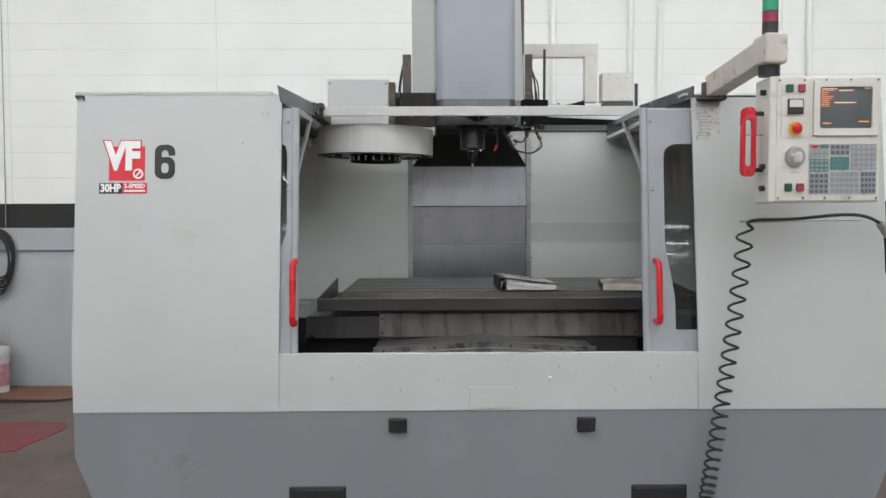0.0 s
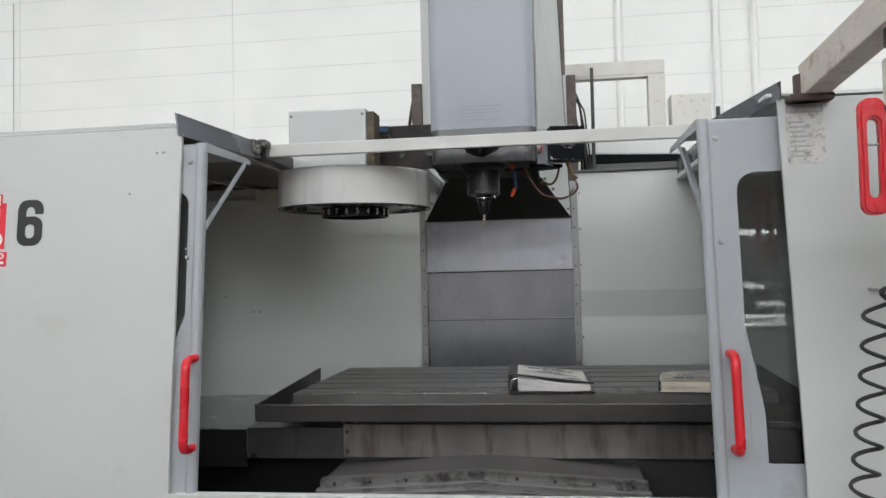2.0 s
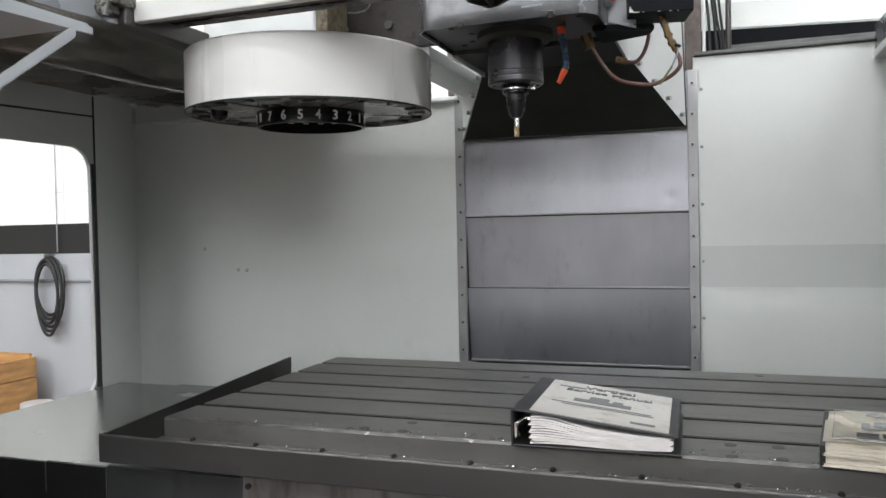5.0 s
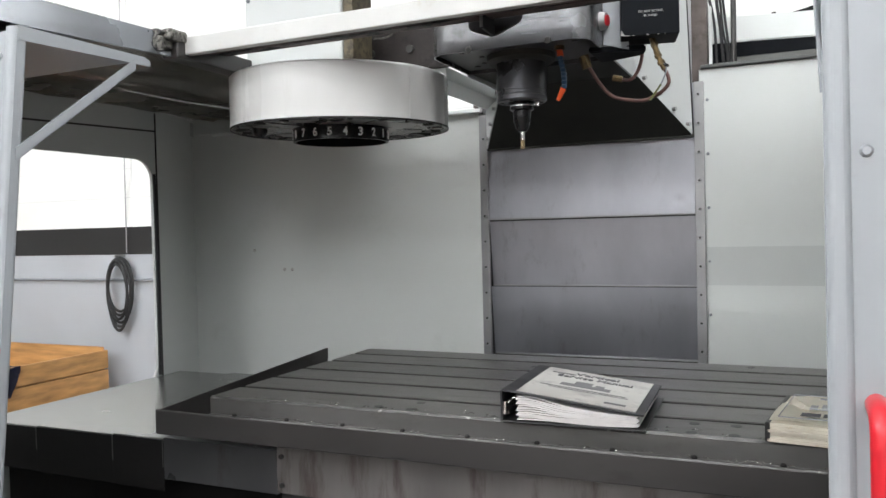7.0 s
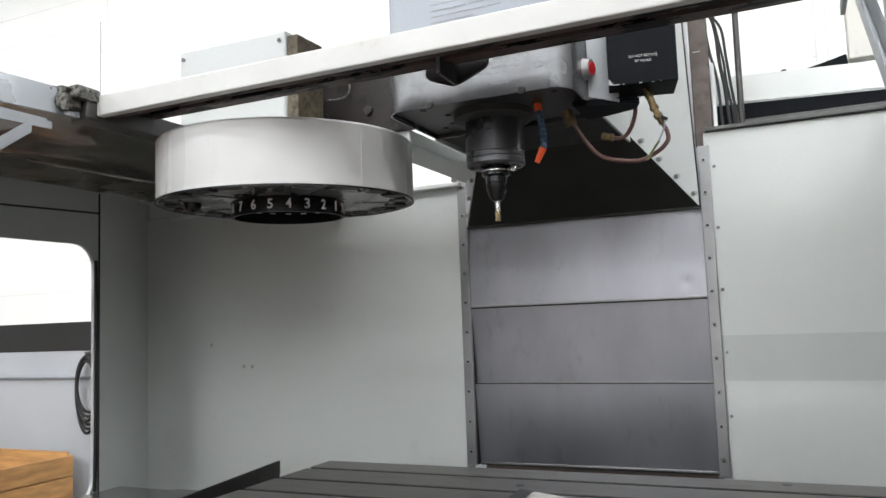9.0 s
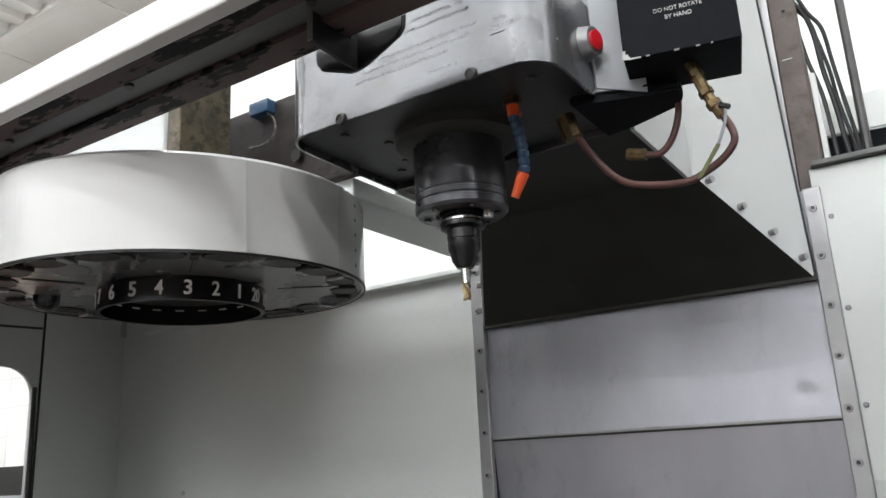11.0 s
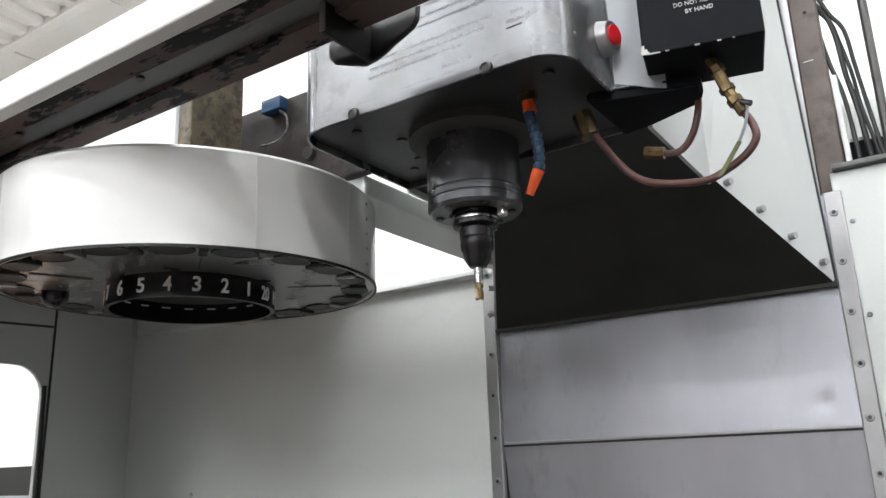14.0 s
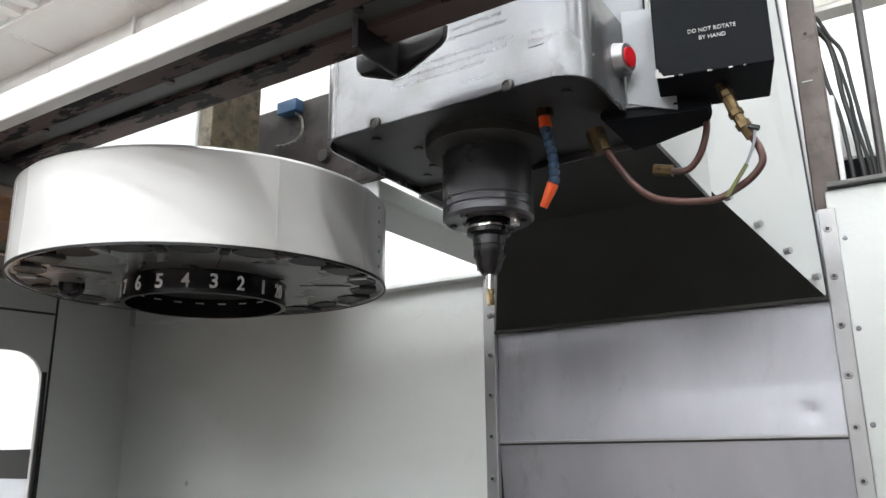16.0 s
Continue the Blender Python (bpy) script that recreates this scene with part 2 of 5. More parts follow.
SCREENTEXT = mat("amber_screen_text", (0.9, 0.27, 0.10), 0.5, var=0, bump=0, emit=1.1)
SCREENPALE = mat("pale_screen_text", (0.9, 0.55, 0.4), 0.5, var=0, bump=0, emit=0.7)
DOORGLASS = glass("smoked_window", (0.47, 0.48, 0.485))
TUBEGLOW = mat("lamp_diffuser", (0.955, 0.982, 1.0), 0.5, var=0, bump=0, emit=34.0)


# ---- mesh helpers ----
def thing(name, label, category, at=(0, 0, 0), group="", kind=""):
    e = new(name)
    e.location = at
    return tagged(e, label, category, group, kind)


def wpos(ob):
    p = Vector((0, 0, 0))
    while ob is not None:
        p += ob.location
        ob = ob.parent
    return p


def part(name, bm, material, parent=None, label="", smooth=False):
    """Links a bmesh given in world metres as one mesh, under a thing or a part."""
    me = bpy.data.meshes.new(name)
    if parent is not None:
        bmesh.ops.translate(bm, verts=bm.verts, vec=-wpos(parent))
    bmesh.ops.recalc_face_normals(bm, faces=bm.faces)
    bm.to_mesh(me)
    bm.free()
    if smooth:
        for p in me.polygons:
            p.use_smooth = True
        me.set_sharp_from_angle(angle=radians(35))
    me.materials.append(material)
    ob = new(name, me)
    if parent is not None:
        ob.parent = parent
    return tagged(ob, label)


def add(*bms):
    """Joins several bmeshes into the first."""
    base = bms[0]
    for b in bms[1:]:
        me = bpy.data.meshes.new("tmp")
        b.to_mesh(me)
        base.from_mesh(me)
        b.free()
        bpy.data.meshes.remove(me)
    return base


def box(x0, x1, y0, y1, z0, z1, bev=0.003, seg=2):
    bm = bmesh.new()
    bmesh.ops.create_cube(bm, size=1)
    bmesh.ops.transform(bm, matrix=Matrix.Translation(((x0 + x1) / 2, (y0 + y1) / 2, (z0 + z1) / 2)) @ Matrix.Diagonal((abs(x1 - x0), abs(y1 - y0), abs(z1 - z0), 1)), verts=bm.verts)
    if bev:
        bmesh.ops.bevel(bm, geom=bm.edges[:], offset=min(bev, 0.45 * min(abs(x1 - x0), abs(y1 - y0), abs(z1 - z0))), segments=seg, affect="EDGES", profile=0.5)
    return bm


def turned(bm, m):
    bmesh.ops.transform(bm, matrix=m, verts=bm.verts)
    return bm


def rod(p0, p1, r, seg=20, r2=None, bev=0.0):
    p0, p1 = Vector(p0), Vector(p1)
    bm = bmesh.new()
    bmesh.ops.create_cone(bm, cap_ends=True, segments=seg, radius1=r, radius2=r if r2 is None else r2, depth=(p1 - p0).length)
    if bev:
        bmesh.ops.bevel(bm, geom=[e for e in bm.edges if any(len(f.verts) > 4 for f in e.link_faces)], offset=bev, segments=2, affect="EDGES")
    q = (p1 - p0).to_track_quat("Z", "Y").to_matrix().to_4x4()
    return turned(bm, Matrix.Translation((p0 + p1) / 2) @ q)


def lathe(profile, centre, seg=48):
    """A body of revolution about z from (radius, height) pairs."""
    bm = bmesh.new()
    rings = []
    for r, z in profile:
        rings.append([bm.verts.new((centre[0] + r * math.cos(2 * math.pi * k / seg), centre[1] + r * math.sin(2 * math.pi * k / seg), centre[2] + z)) for k in range(seg)])
    for a, b in zip(rings, rings[1:]):
        for k in range(seg):
            bm.faces.new((a[k], a[(k + 1) % seg], b[(k + 1) % seg], b[k]))
    return bm


def smoothed(points, steps=8):
    pts = [Vector(p) for p in points]
    pts = [2 * pts[0] - pts[1]] + pts + [2 * pts[-1] - pts[-2]]
    out = []
    for a, b, c, d in zip(pts, pts[1:], pts[2:], pts[3:]):
        for k in range(steps):
            t = k / steps
            out.append(0.5 * ((2 * b) + (c - a) * t + (2 * a - 5 * b + 4 * c - d) * t * t + (3 * b - a - 3 * c + d) * t ** 3))
    return out + [pts[-2]]


def tube(points, r, seg=10, steps=8, raw=False):
    """A round hose along a smooth line through the points."""
    line = [Vector(p) for p in points] if raw else smoothed(points, steps)
    bm = bmesh.new()
    up = Vector((0.13, 0.27, 1)).normalized()
    rings = []
    for k, p in enumerate(line):
        d = (line[min(k + 1, len(line) - 1)] - line[max(k - 1, 0)]).normalized()
        side = d.cross(up).normalized()
        up = side.cross(d).normalized()
        rings.append([bm.verts.new(p + r * (math.cos(2 * math.pi * j / seg) * side + math.sin(2 * math.pi * j / seg) * up)) for j in range(seg)])
    for a, b in zip(rings, rings[1:]):
        for j in range(seg):
            bm.faces.new((a[j], a[(j + 1) % seg], b[(j + 1) % seg], b[j]))
    bm.faces.new(rings[0][::-1])
    bm.faces.new(rings[-1])
    return bm


def prism(poly, axis, a, b, bev=0.0):
    """A polygon in the plane across an axis, drawn out from a to b. axis x: (y, z); y: (x, z); z: (x, y)."""
    bm = bmesh.new()
    put = {"x": lambda u, v, w: (w, u, v), "y": lambda u, v, w: (u, w, v), "z": lambda u, v, w: (u, v, w)}[axis]
    lo = [bm.verts.new(put(u, v, a)) for u, v in poly]
    hi = [bm.verts.new(put(u, v, b)) for u, v in poly]
    n = len(poly)
    bm.faces.new(lo)
    bm.faces.new(hi[::-1])
    for k in range(n):
        bm.faces.new((lo[k], hi[k], hi[(k + 1) % n], lo[(k + 1) % n]))
    if bev:
        bmesh.ops.bevel(bm, geom=bm.edges[:], offset=bev, segments=2, affect="EDGES")
    return bm


def rounded(u0, u1, v0, v1, r, seg=6):
    pts = []
    for cu, cv, a0 in ((u1 - r, v1 - r, 0), (u0 + r, v1 - r, 90), (u0 + r, v0 + r, 180), (u1 - r, v0 + r, 270)):
        for k in range(seg + 1):
            a = radians(a0 + 90 * k / seg)
            pts.append((cu + r * math.cos(a), cv + r * math.sin(a)))
    return pts


def holed(u0, u1, v0, v1, hole, axis, a, b):
    """A plate with a rounded opening: hole is (u0, u1, v0, v1, radius)."""
    inner = rounded(*hole, seg=6)
    cu, cv = (hole[0] + hole[1]) / 2, (hole[2] + hole[3]) / 2
    outer = []
    for u, v in inner:
        du, dv = u - cu, v - cv
        k = min(((u1 if du > 0 else u0) - cu) / du if abs(du) > 1e-6 else 1e9, ((v1 if dv > 0 else v0) - cv) / dv if abs(dv) > 1e-6 else 1e9)
        outer.append([cu + du * k, cv + dv * k])
    for corner in ((u1, v1), (u0, v1), (u0, v0), (u1, v0)):
        near = min(range(len(outer)), key=lambda j: (outer[j][0] - corner[0]) ** 2 + (outer[j][1] - corner[1]) ** 2)
        outer[near] = list(corner)
    bm = bmesh.new()
    put = {"x": lambda u, v, w: (w, u, v), "y": lambda u, v, w: (u, w, v)}[axis]
    n = len(inner)
    ring = [[bm.verts.new(put(u, v, w)) for u, v in loop] for w in (a, b) for loop in (outer, inner)]
    for p, q in ((0, 1), (1, 3), (3, 2), (2, 0)):
        for k in range(n):
            bm.faces.new((ring[p][k], ring[p][(k + 1) % n], ring[q][(k + 1) % n], ring[q][k]))
    return bm


def quad(corners, thick, bev=0.0):
    """A plate on four corners, with its thickness behind the face."""
    c = [Vector(p) for p in corners]
    n = (c[1] - c[0]).cross(c[3] - c[0]).normalized() * thick
    bm = bmesh.new()
    f = [bm.verts.new(p) for p in c]
    g = [bm.verts.new(p - n) for p in c]
    bm.faces.new(f)
    bm.faces.new(g[::-1])
    for k in range(4):
        bm.faces.new((f[k], g[k], g[(k + 1) % 4], f[(k + 1) % 4]))
    if bev:
        bmesh.ops.bevel(bm, geom=bm.edges[:], offset=bev, segments=2, affect="EDGES")
    return bm


def lettering(text, size, m, bold=0.0, width=None, thick=0.0006):
    """Words as a bmesh: m places the text's plane, whose x runs along the words."""
    cu = bpy.data.curves.new("words", "FONT")
    cu.body, cu.size, cu.extrude, cu.offset, cu.align_x, cu.align_y = text, size, thick, bold, "CENTER", "CENTER"
    cu.resolution_u = 3
    ob = bpy.data.objects.new("words", cu)
    scene.collection.objects.link(ob)
    bpy.context.view_layer.update()
    me = bpy.data.meshes.new_from_object(ob.evaluated_get(bpy.context.evaluated_depsgraph_get()))
    bm = bmesh.new()
    bm.from_mesh(me)
    bpy.data.objects.remove(ob)
    bpy.data.curves.remove(cu)
    bpy.data.meshes.remove(me)
    if width:
        xs = [v.co.x for v in bm.verts]
        s = width / (max(xs) - min(xs))
        bmesh.ops.scale(bm, vec=(s, 1, 1), verts=bm.verts)
    return turned(bm, m)


FRONT = Matrix.Rotation(radians(90), 4, "X")   # a text plane that faces -y


def face_front(x, y, z):
    return Matrix.Translation((x, y, z)) @ FRONT


# ---- the hall ----
part("floor", box(-12, 12, -26, BACK, FLOOR - 0.1, FLOOR, 0), FLOORMAT)
tagged(bpy.data.objects["floor"], "stained brown painted concrete workshop floor", "floor", kind="structure")
w = tagged(new("wall_north"), "white painted block wall, black stripe, grey dado", "wall", kind="structure")
part("upper_wall", box(-12, 12, BACK, BACK + 0.2, 1.60, CEIL, 0), WALLWHITE, w, "white painted blockwork")
part("stripe", box(-12, 12, BACK - 0.003, BACK + 0.2, 1.41, 1.60, 0), STRIPE, w, "black painted band")
part("lower_wall", box(-12, 12, BACK, BACK + 0.2, FLOOR, 1.41, 0), WALLGREY, w, "pale blue-grey painted dado")
for z in (0.55, 0.95):
    part("block_joint", box(-12, -1.7, BACK - 0.001, BACK, z, z + 0.004, 0), WALLGREY, w)
for z in [1.80 + 0.2 * k for k in range(14)]:
    part("block_joint", box(-12, 12, BACK - 0.001, BACK, z, z + 0.006, 0), WALLJOINT, w)
for x in (-5.1, -3.54, -1.92):
    part("wall_seam", box(x, x + 0.008, BACK - 0.0018, BACK, 1.6, CEIL, 0), WALLJOINT, w)
for nm, b in (("wall_west", box(-12.2, -12, -26, BACK + 0.2, FLOOR, CEIL, 0)), ("wall_east", box(12, 12.2, -26, BACK + 0.2, FLOOR, CEIL, 0)), ("wall_south", box(-12.2, 12.2, -26.2, -26, FLOOR, CEIL, 0))):
    tagged(part(nm, b, WALLWHITE), "plain white painted workshop wall", "wall", kind="structure")
bm = box(-12.2, 12.2, -26.2, BACK + 0.2, CEIL, CEIL + 0.1, 0)
deck = [prism([(x, CEIL - 0.001), (x + 0.02, CEIL - 0.045), (x + 0.10, CEIL - 0.045), (x + 0.12, CEIL - 0.001)], "y", -25.9, 2.585) for x in [-11.9 + 0.2 * k for k in range(118)]]
bm = add(bm, *deck, box(-12, 12, 2.59, 2.665, CEIL - 0.06, CEIL - 0.001, 0.006))
for x in (-7.3, -6.15, -5.0, -3.85, -2.7, -1.55):
    bm = add(bm, box(x, x + 0.012, 2.71, BACK, CEIL - 0.010, CEIL - 0.001, 0))
bm = add(bm, box(-12, 12, 2.69, 2.70, CEIL - 0.012, CEIL - 0.001, 0))
tagged(part("ceiling", bm, CEILING), "white ceiling with ribbed metal deck", "ceiling", kind="structure")
tagged(part("trim", box(-12, 12, BACK - 0.02, BACK, CEIL - 0.20, CEIL - 0.15, 0.006), CEILING), "white painted ledge along the wall top", "trim", kind="structure")
for x in (0.72, 1.33, 1.56, 2.5, 2.74):
    t = tagged(part("wall_pipe", add(rod((x, BACK - 0.024, FLOOR), (x, BACK - 0.024, CEIL), 0.024, 14), box(x - 0.05, x + 0.05, BACK - 0.02, BACK, 3.4, 3.43, 0.004)), WALLWHITE), "white painted vertical pipe on the wall", "pipe", "pipes on the wall")


tagged(part("hanging_pipe", rod((-4.02, BACK - 0.03, 4.30), (-4.02, BACK - 0.03, CEIL), 0.018, 12), WALLWHITE), "short white pipe hanging from the ceiling", "pipe", "pipes on the wall")


def ceiling_lamp(x, y):
    e = thing("ceiling_lamp", "long white fluorescent strip lamp under ceiling", "lamp", (x, y, CEIL), "strip lamps")
    part("housing", prism([(-0.10, -0.10), (0.10, -0.10), (0.05, -0.02), (0.05, 0.0), (-0.05, 0.0), (-0.05, -0.02)], "x", -1.2, 1.2), CEILING).parent = e
    part("diffuser", prism([(-0.09, -0.101), (-0.075, -0.135), (0.075, -0.135), (0.09, -0.101)], "x", -1.15, 1.15), TUBEGLOW, None, "glowing milky diffuser").parent = e
    return e


lamp = ceiling_lamp(-5.6, ROWS[0][0])
for y in FAR_ROWS:
    for x in (-8.4, -5.6, -2.8, 0.0, 2.8, 5.6, 8.4):
        copy_thing(lamp, Matrix.Translation((x + (0.15 if y > -12 else 1.2), y, CEIL)))
for y, power in ROWS:
    for x in (-5.6, -2.8, 0.0, 2.8, 5.6):
        if (x, y) != (-5.6, ROWS[0][0]):
            copy_thing(lamp, Matrix.Translation((x, y, CEIL)))
    ld = bpy.data.lights.new("strip_light", "AREA")
    ld.shape, ld.size, ld.size_y, ld.energy, ld.color = "RECTANGLE", 13.6, 0.3, power, (0.955, 0.982, 1.0)
    lo = new("strip_light", ld)
    lo.location = (0, y, CEIL - 0.17)

# ---- the enclosure of the milling machine ----
ENC = thing("machine_enclosure", "off-white sheet-metal enclosure of a milling machine on a grey skirt", "milling machine", (0, 0, FLOOR))
XL, XR, DL, DR, SILL, TOP, GB = -1.65, 1.62, -0.83, 0.85, 0.946, 1.983, 0.715
LEAN = 0.098   # the front leans back above the sill


def leaning(bm):
    for v in bm.verts:
        v.co.y += LEAN * max(0.0, v.co.z - SILL)
    return bm


def fronted(bm):
    """Leans the front edge of a side sheet with the front."""
    for v in bm.verts:
        if v.co.y < 0.05:
            v.co.y += LEAN * max(0.0, v.co.z - SILL)
    return bm


def front_sheet(left, right, left_top, right_top, top):
    """A front sheet that bends back softly above the sill."""
    levels = [GB] + [0.80 + 0.029 * k for k in range(11)] + [1.4, top]
    bm = bmesh.new()
    rows = []
    for z in levels:
        y = 0.0 if z < 0.80 else LEAN * (z - 0.80) ** 2 / 0.58 if z < 1.0901 else LEAN * (z - 0.945)
        f = max(0.0, z - SILL) / (top - SILL)
        rows.append([bm.verts.new((left + (left_top - left) * f, y, z)), bm.verts.new((right + (right_top - right) * f, y, z))])
    for lo, hi in zip(rows, rows[1:]):
        bm.faces.new((lo[0], lo[1], hi[1], hi[0]))
    bmesh.ops.recalc_face_normals(bm, faces=bm.faces)
    if bm.faces[0].normal.y > 0:
        bmesh.ops.reverse_faces(bm, faces=bm.faces)
    bmesh.ops.solidify(bm, geom=bm.faces[:], thickness=0.011)
    return bm


lp = part("left_front_panel", front_sheet(XL, DL, XL, -0.824, TOP), WHITE, ENC, "plain off-white front sheet with model decal", True)
rp = part("right_front_panel", front_sheet(DR, XR, 0.842, XR, TOP - 0.01), WHITE, ENC, "plain off-white front sheet", True)
part("sill_panel", box(DL + 0.0008, DR - 0.0008, -0.0005, 0.03, GB, SILL, 0.002), WHITE, ENC, "off-white apron below the opening")
part("sill_ledge", box(DL, DR, 0.031, 0.043, SILL - 0.05, SILL - 0.006, 0.002), TRAYDARK, ENC, "dark inner lip")
part("left_side_panel", fronted(holed(0.013, 1.75, GB, TOP, (0.16, 1.62, 0.86, 1.93, 0.08), "x", XL, XL + 0.03)), WHITE, ENC, "off-white side sheet with window opening")
part("right_side_panel", fronted(box(XR - 0.03, XR, 0.013, 1.75, GB, TOP - 0.01, 0)), WHITE, ENC)
part("skirt", prism([(XL, 0.53), (XL + 0.02, 0.485), (XL + 0.13, 0.20), (XR - 0.10, 0.20), (XR - 0.008, 0.45), (XR, 0.485), (XR, GB), (XL, GB)], "y", 0.004, 0.06, 0.002), SKIRT, ENC, "mid-grey painted skirt with tapered ends")
part("skirt_left", box(XL + 0.02, XL + 0.05, 0.06, 1.7, 0.5, GB, 0.003), SKIRT, ENC)
part("skirt_right", box(XR - 0.05, XR - 0.02, 0.06, 1.7, 0.5, GB, 0.003), SKIRT, ENC)
part("base_plinth", box(XL + 0.2, XR - 0.2, 0.08, 1.7, FLOOR, 0.4, 0.01), SKIRT, ENC)
part("skirt_seam", box(0.010, 0.013, 0.002, 0.005, 0.22, GB - 0.003, 0), SKIRT, ENC)
part("panel_cap", box(XL, DL, 0.101, 0.16, TOP, TOP + 0.006, 0.002), WHITE, ENC)
for x0, x1 in ((-0.795, -0.566), (0.583, 0.807)):
    part("fork_pocket", add(box(x0, x1, -0.004, 0.02, 0.30, 0.41, 0.006), box(x0 + 0.012, x1 - 0.012, -0.007, -0.002, 0.31, 0.398, 0.002)), BLACK, ENC, "black fork-lift pocket")
for x in (-0.356, 0.397):
    part("skirt_clip", add(box(x - 0.036, x + 0.036, -0.022, 0.004, 0.632, 0.688, 0.005), box(x - 0.036, x + 0.036, -0.030, -0.018, 0.676, 0.690, 0.003)), BLACK, ENC, "black rubber clip")
part("cover_plate", box(-0.071, 0.109, -0.006, 0.0, 0.726, 0.812, 0.002), WHITE, ENC)
for x, z in ((-0.02, 0.765), (0.06, 0.765)):
    part("plate_screw", rod((x, -0.006, z), (x, -0.011, z), 0.006, 8), WHITE, ENC)
for k in range(7):
    x = -0.51 + 0.2 * k
    part("rivet", rod((x, -0.002, 0.895), (x, -0.006, 0.895), 0.006, 8, 0.004), WHITE, ENC)
for x, z in ((-0.19, 0.845), (0.255, 0.845), (0.66, 0.845), (-0.62, 0.85), (-0.34, 0.80), (0.52, 0.80)):
    part("rivet", rod((x, -0.002, z), (x, -0.008, z), 0.008, 8, 0.005), WHITE, ENC)
for x, z in ((-0.9, 1.91), (-0.88, 1.91), (-0.98, 1.79)):
    part("rivet", leaning(rod((x, 0.0, z), (x, -0.003, z), 0.0035, 8)), KEYGREY, ENC)
# decal: model badge
part("model_badge", leaning(prism([(-1.516, 1.640), (-1.372, 1.640), (-1.372, 1.778), (-1.516, 1.778)], "y", -0.0012, 0.0)), REDINK, lp, "red square model badge")
part("badge_outline", leaning(lettering("VF", 0.150, face_front(-1.460, -0.0020, 1.735), 0.0125, 0.158)), REDINK, lp)
part("badge_title", leaning(lettering("VF", 0.150, face_front(-1.460, -0.0034, 1.735), 0.0085, 0.146)), DECALWHITE, lp, "white letters VF")
part("badge_emblem", add(lathe([(0.014, 0), (0.021, 0), (0.021, 0.0012), (0.014, 0.0012), (0.014, 0)], (0, 0, 0), 24)), DECALWHITE, None)
em = bpy.data.objects["badge_emblem"]
em.parent, em.matrix_local = lp, Matrix.Translation(Vector((-1.399, -0.0012 + LEAN * (1.668 - SILL), 1.668)) - wpos(lp)) @ FRONT @ Matrix.Rotation(-math.atan(LEAN), 4, "X")
part("emblem_stroke", leaning(turned(box(-0.003, 0.003, -0.0016, -0.0004, -0.015, 0.015, 0), Matrix.Translation((-1.399, 0, 1.668)) @ Matrix.Rotation(radians(40), 4, "Y"))), DECALWHITE, lp)
def arc(cx, cz, r, a0, a1, n=8):
    return [(cx + r * math.cos(radians(a0 + (a1 - a0) * k / n)), cz + r * math.sin(radians(a0 + (a1 - a0) * k / n))) for k in range(n + 1)]
SX, SZ = -1.333, 1.647
hook = [(0, 0.055)] + arc(0.030, 0.108, 0.030, 180, 90) + arc(0.052, 0.108, 0.030, 90, 0) + [(0.082, 0.094), (0.056, 0.094)] + arc(0.041, 0.102, 0.014, 0, 180) + [(0.027, 0.055)]
outer, hole = rounded(SX, SX + 0.082, SZ, SZ + 0.088, 0.030, 8), rounded(SX + 0.027, SX + 0.056, SZ + 0.023, SZ + 0.064, 0.013, 8)
bm = bmesh.new()
loops = [[bm.verts.new((x, -0.0016, z)) for x, z in loop] for loop in (outer, hole)]
for k in range(len(outer)):
    bm.faces.new((loops[0][k], loops[0][(k + 1) % len(outer)], loops[1][(k + 1) % len(outer)], loops[1][k]))
part("badge_figure", leaning(add(bm, prism([(SX + x, SZ + z) for x, z in hook], "y", -0.0012, -0.0002))), DECALBLACK, lp, "large black figure six")
part("power_label", leaning(box(-1.554, -1.462, -0.0014, 0.0, 1.588, 1.631, 0)), DECALBLACK, lp, "black power label")
part("power_caption", leaning(lettering("30HP", 0.044, face_front(-1.508, -0.0024, 1.6095), 0.0018, 0.082)), DECALWHITE, lp)
part("speed_label", leaning(box(-1.462, -1.362, -0.0014, 0.0, 1.588, 1.631, 0)), REDINK, lp, "red speed label")
part("speed_caption", leaning(lettering("2-SPEED", 0.024, face_front(-1.412, -0.0024, 1.618), 0.0006, 0.084)), DECALWHITE, lp)
part("speed_bar", leaning(box(-1.454, -1.370, -0.0024, -0.001, 1.595, 1.603, 0)), DECALWHITE, lp)
part("warning_label", leaning(box(0.858, 0.955, -0.0016, 0.0, 1.797, 1.955, 0)), LABELGREY, rp, "worn grey warning label with faded print")
part("warning_band", leaning(box(0.860, 0.953, -0.0024, -0.001, 1.932, 1.953, 0)), PALEINK, rp)
part("warning_caption", leaning(lettering("WARNING", 0.018, face_front(0.9065, -0.0034, 1.942), 0.0004, 0.080)), LABELGREY, rp)
for k in range(8):
    part("print_bar", leaning(box(0.866, 0.905 if k % 2 else 0.92, -0.0024, -0.001, 1.815 + 0.013 * k, 1.819 + 0.013 * k, 0)), PALEINK, rp)
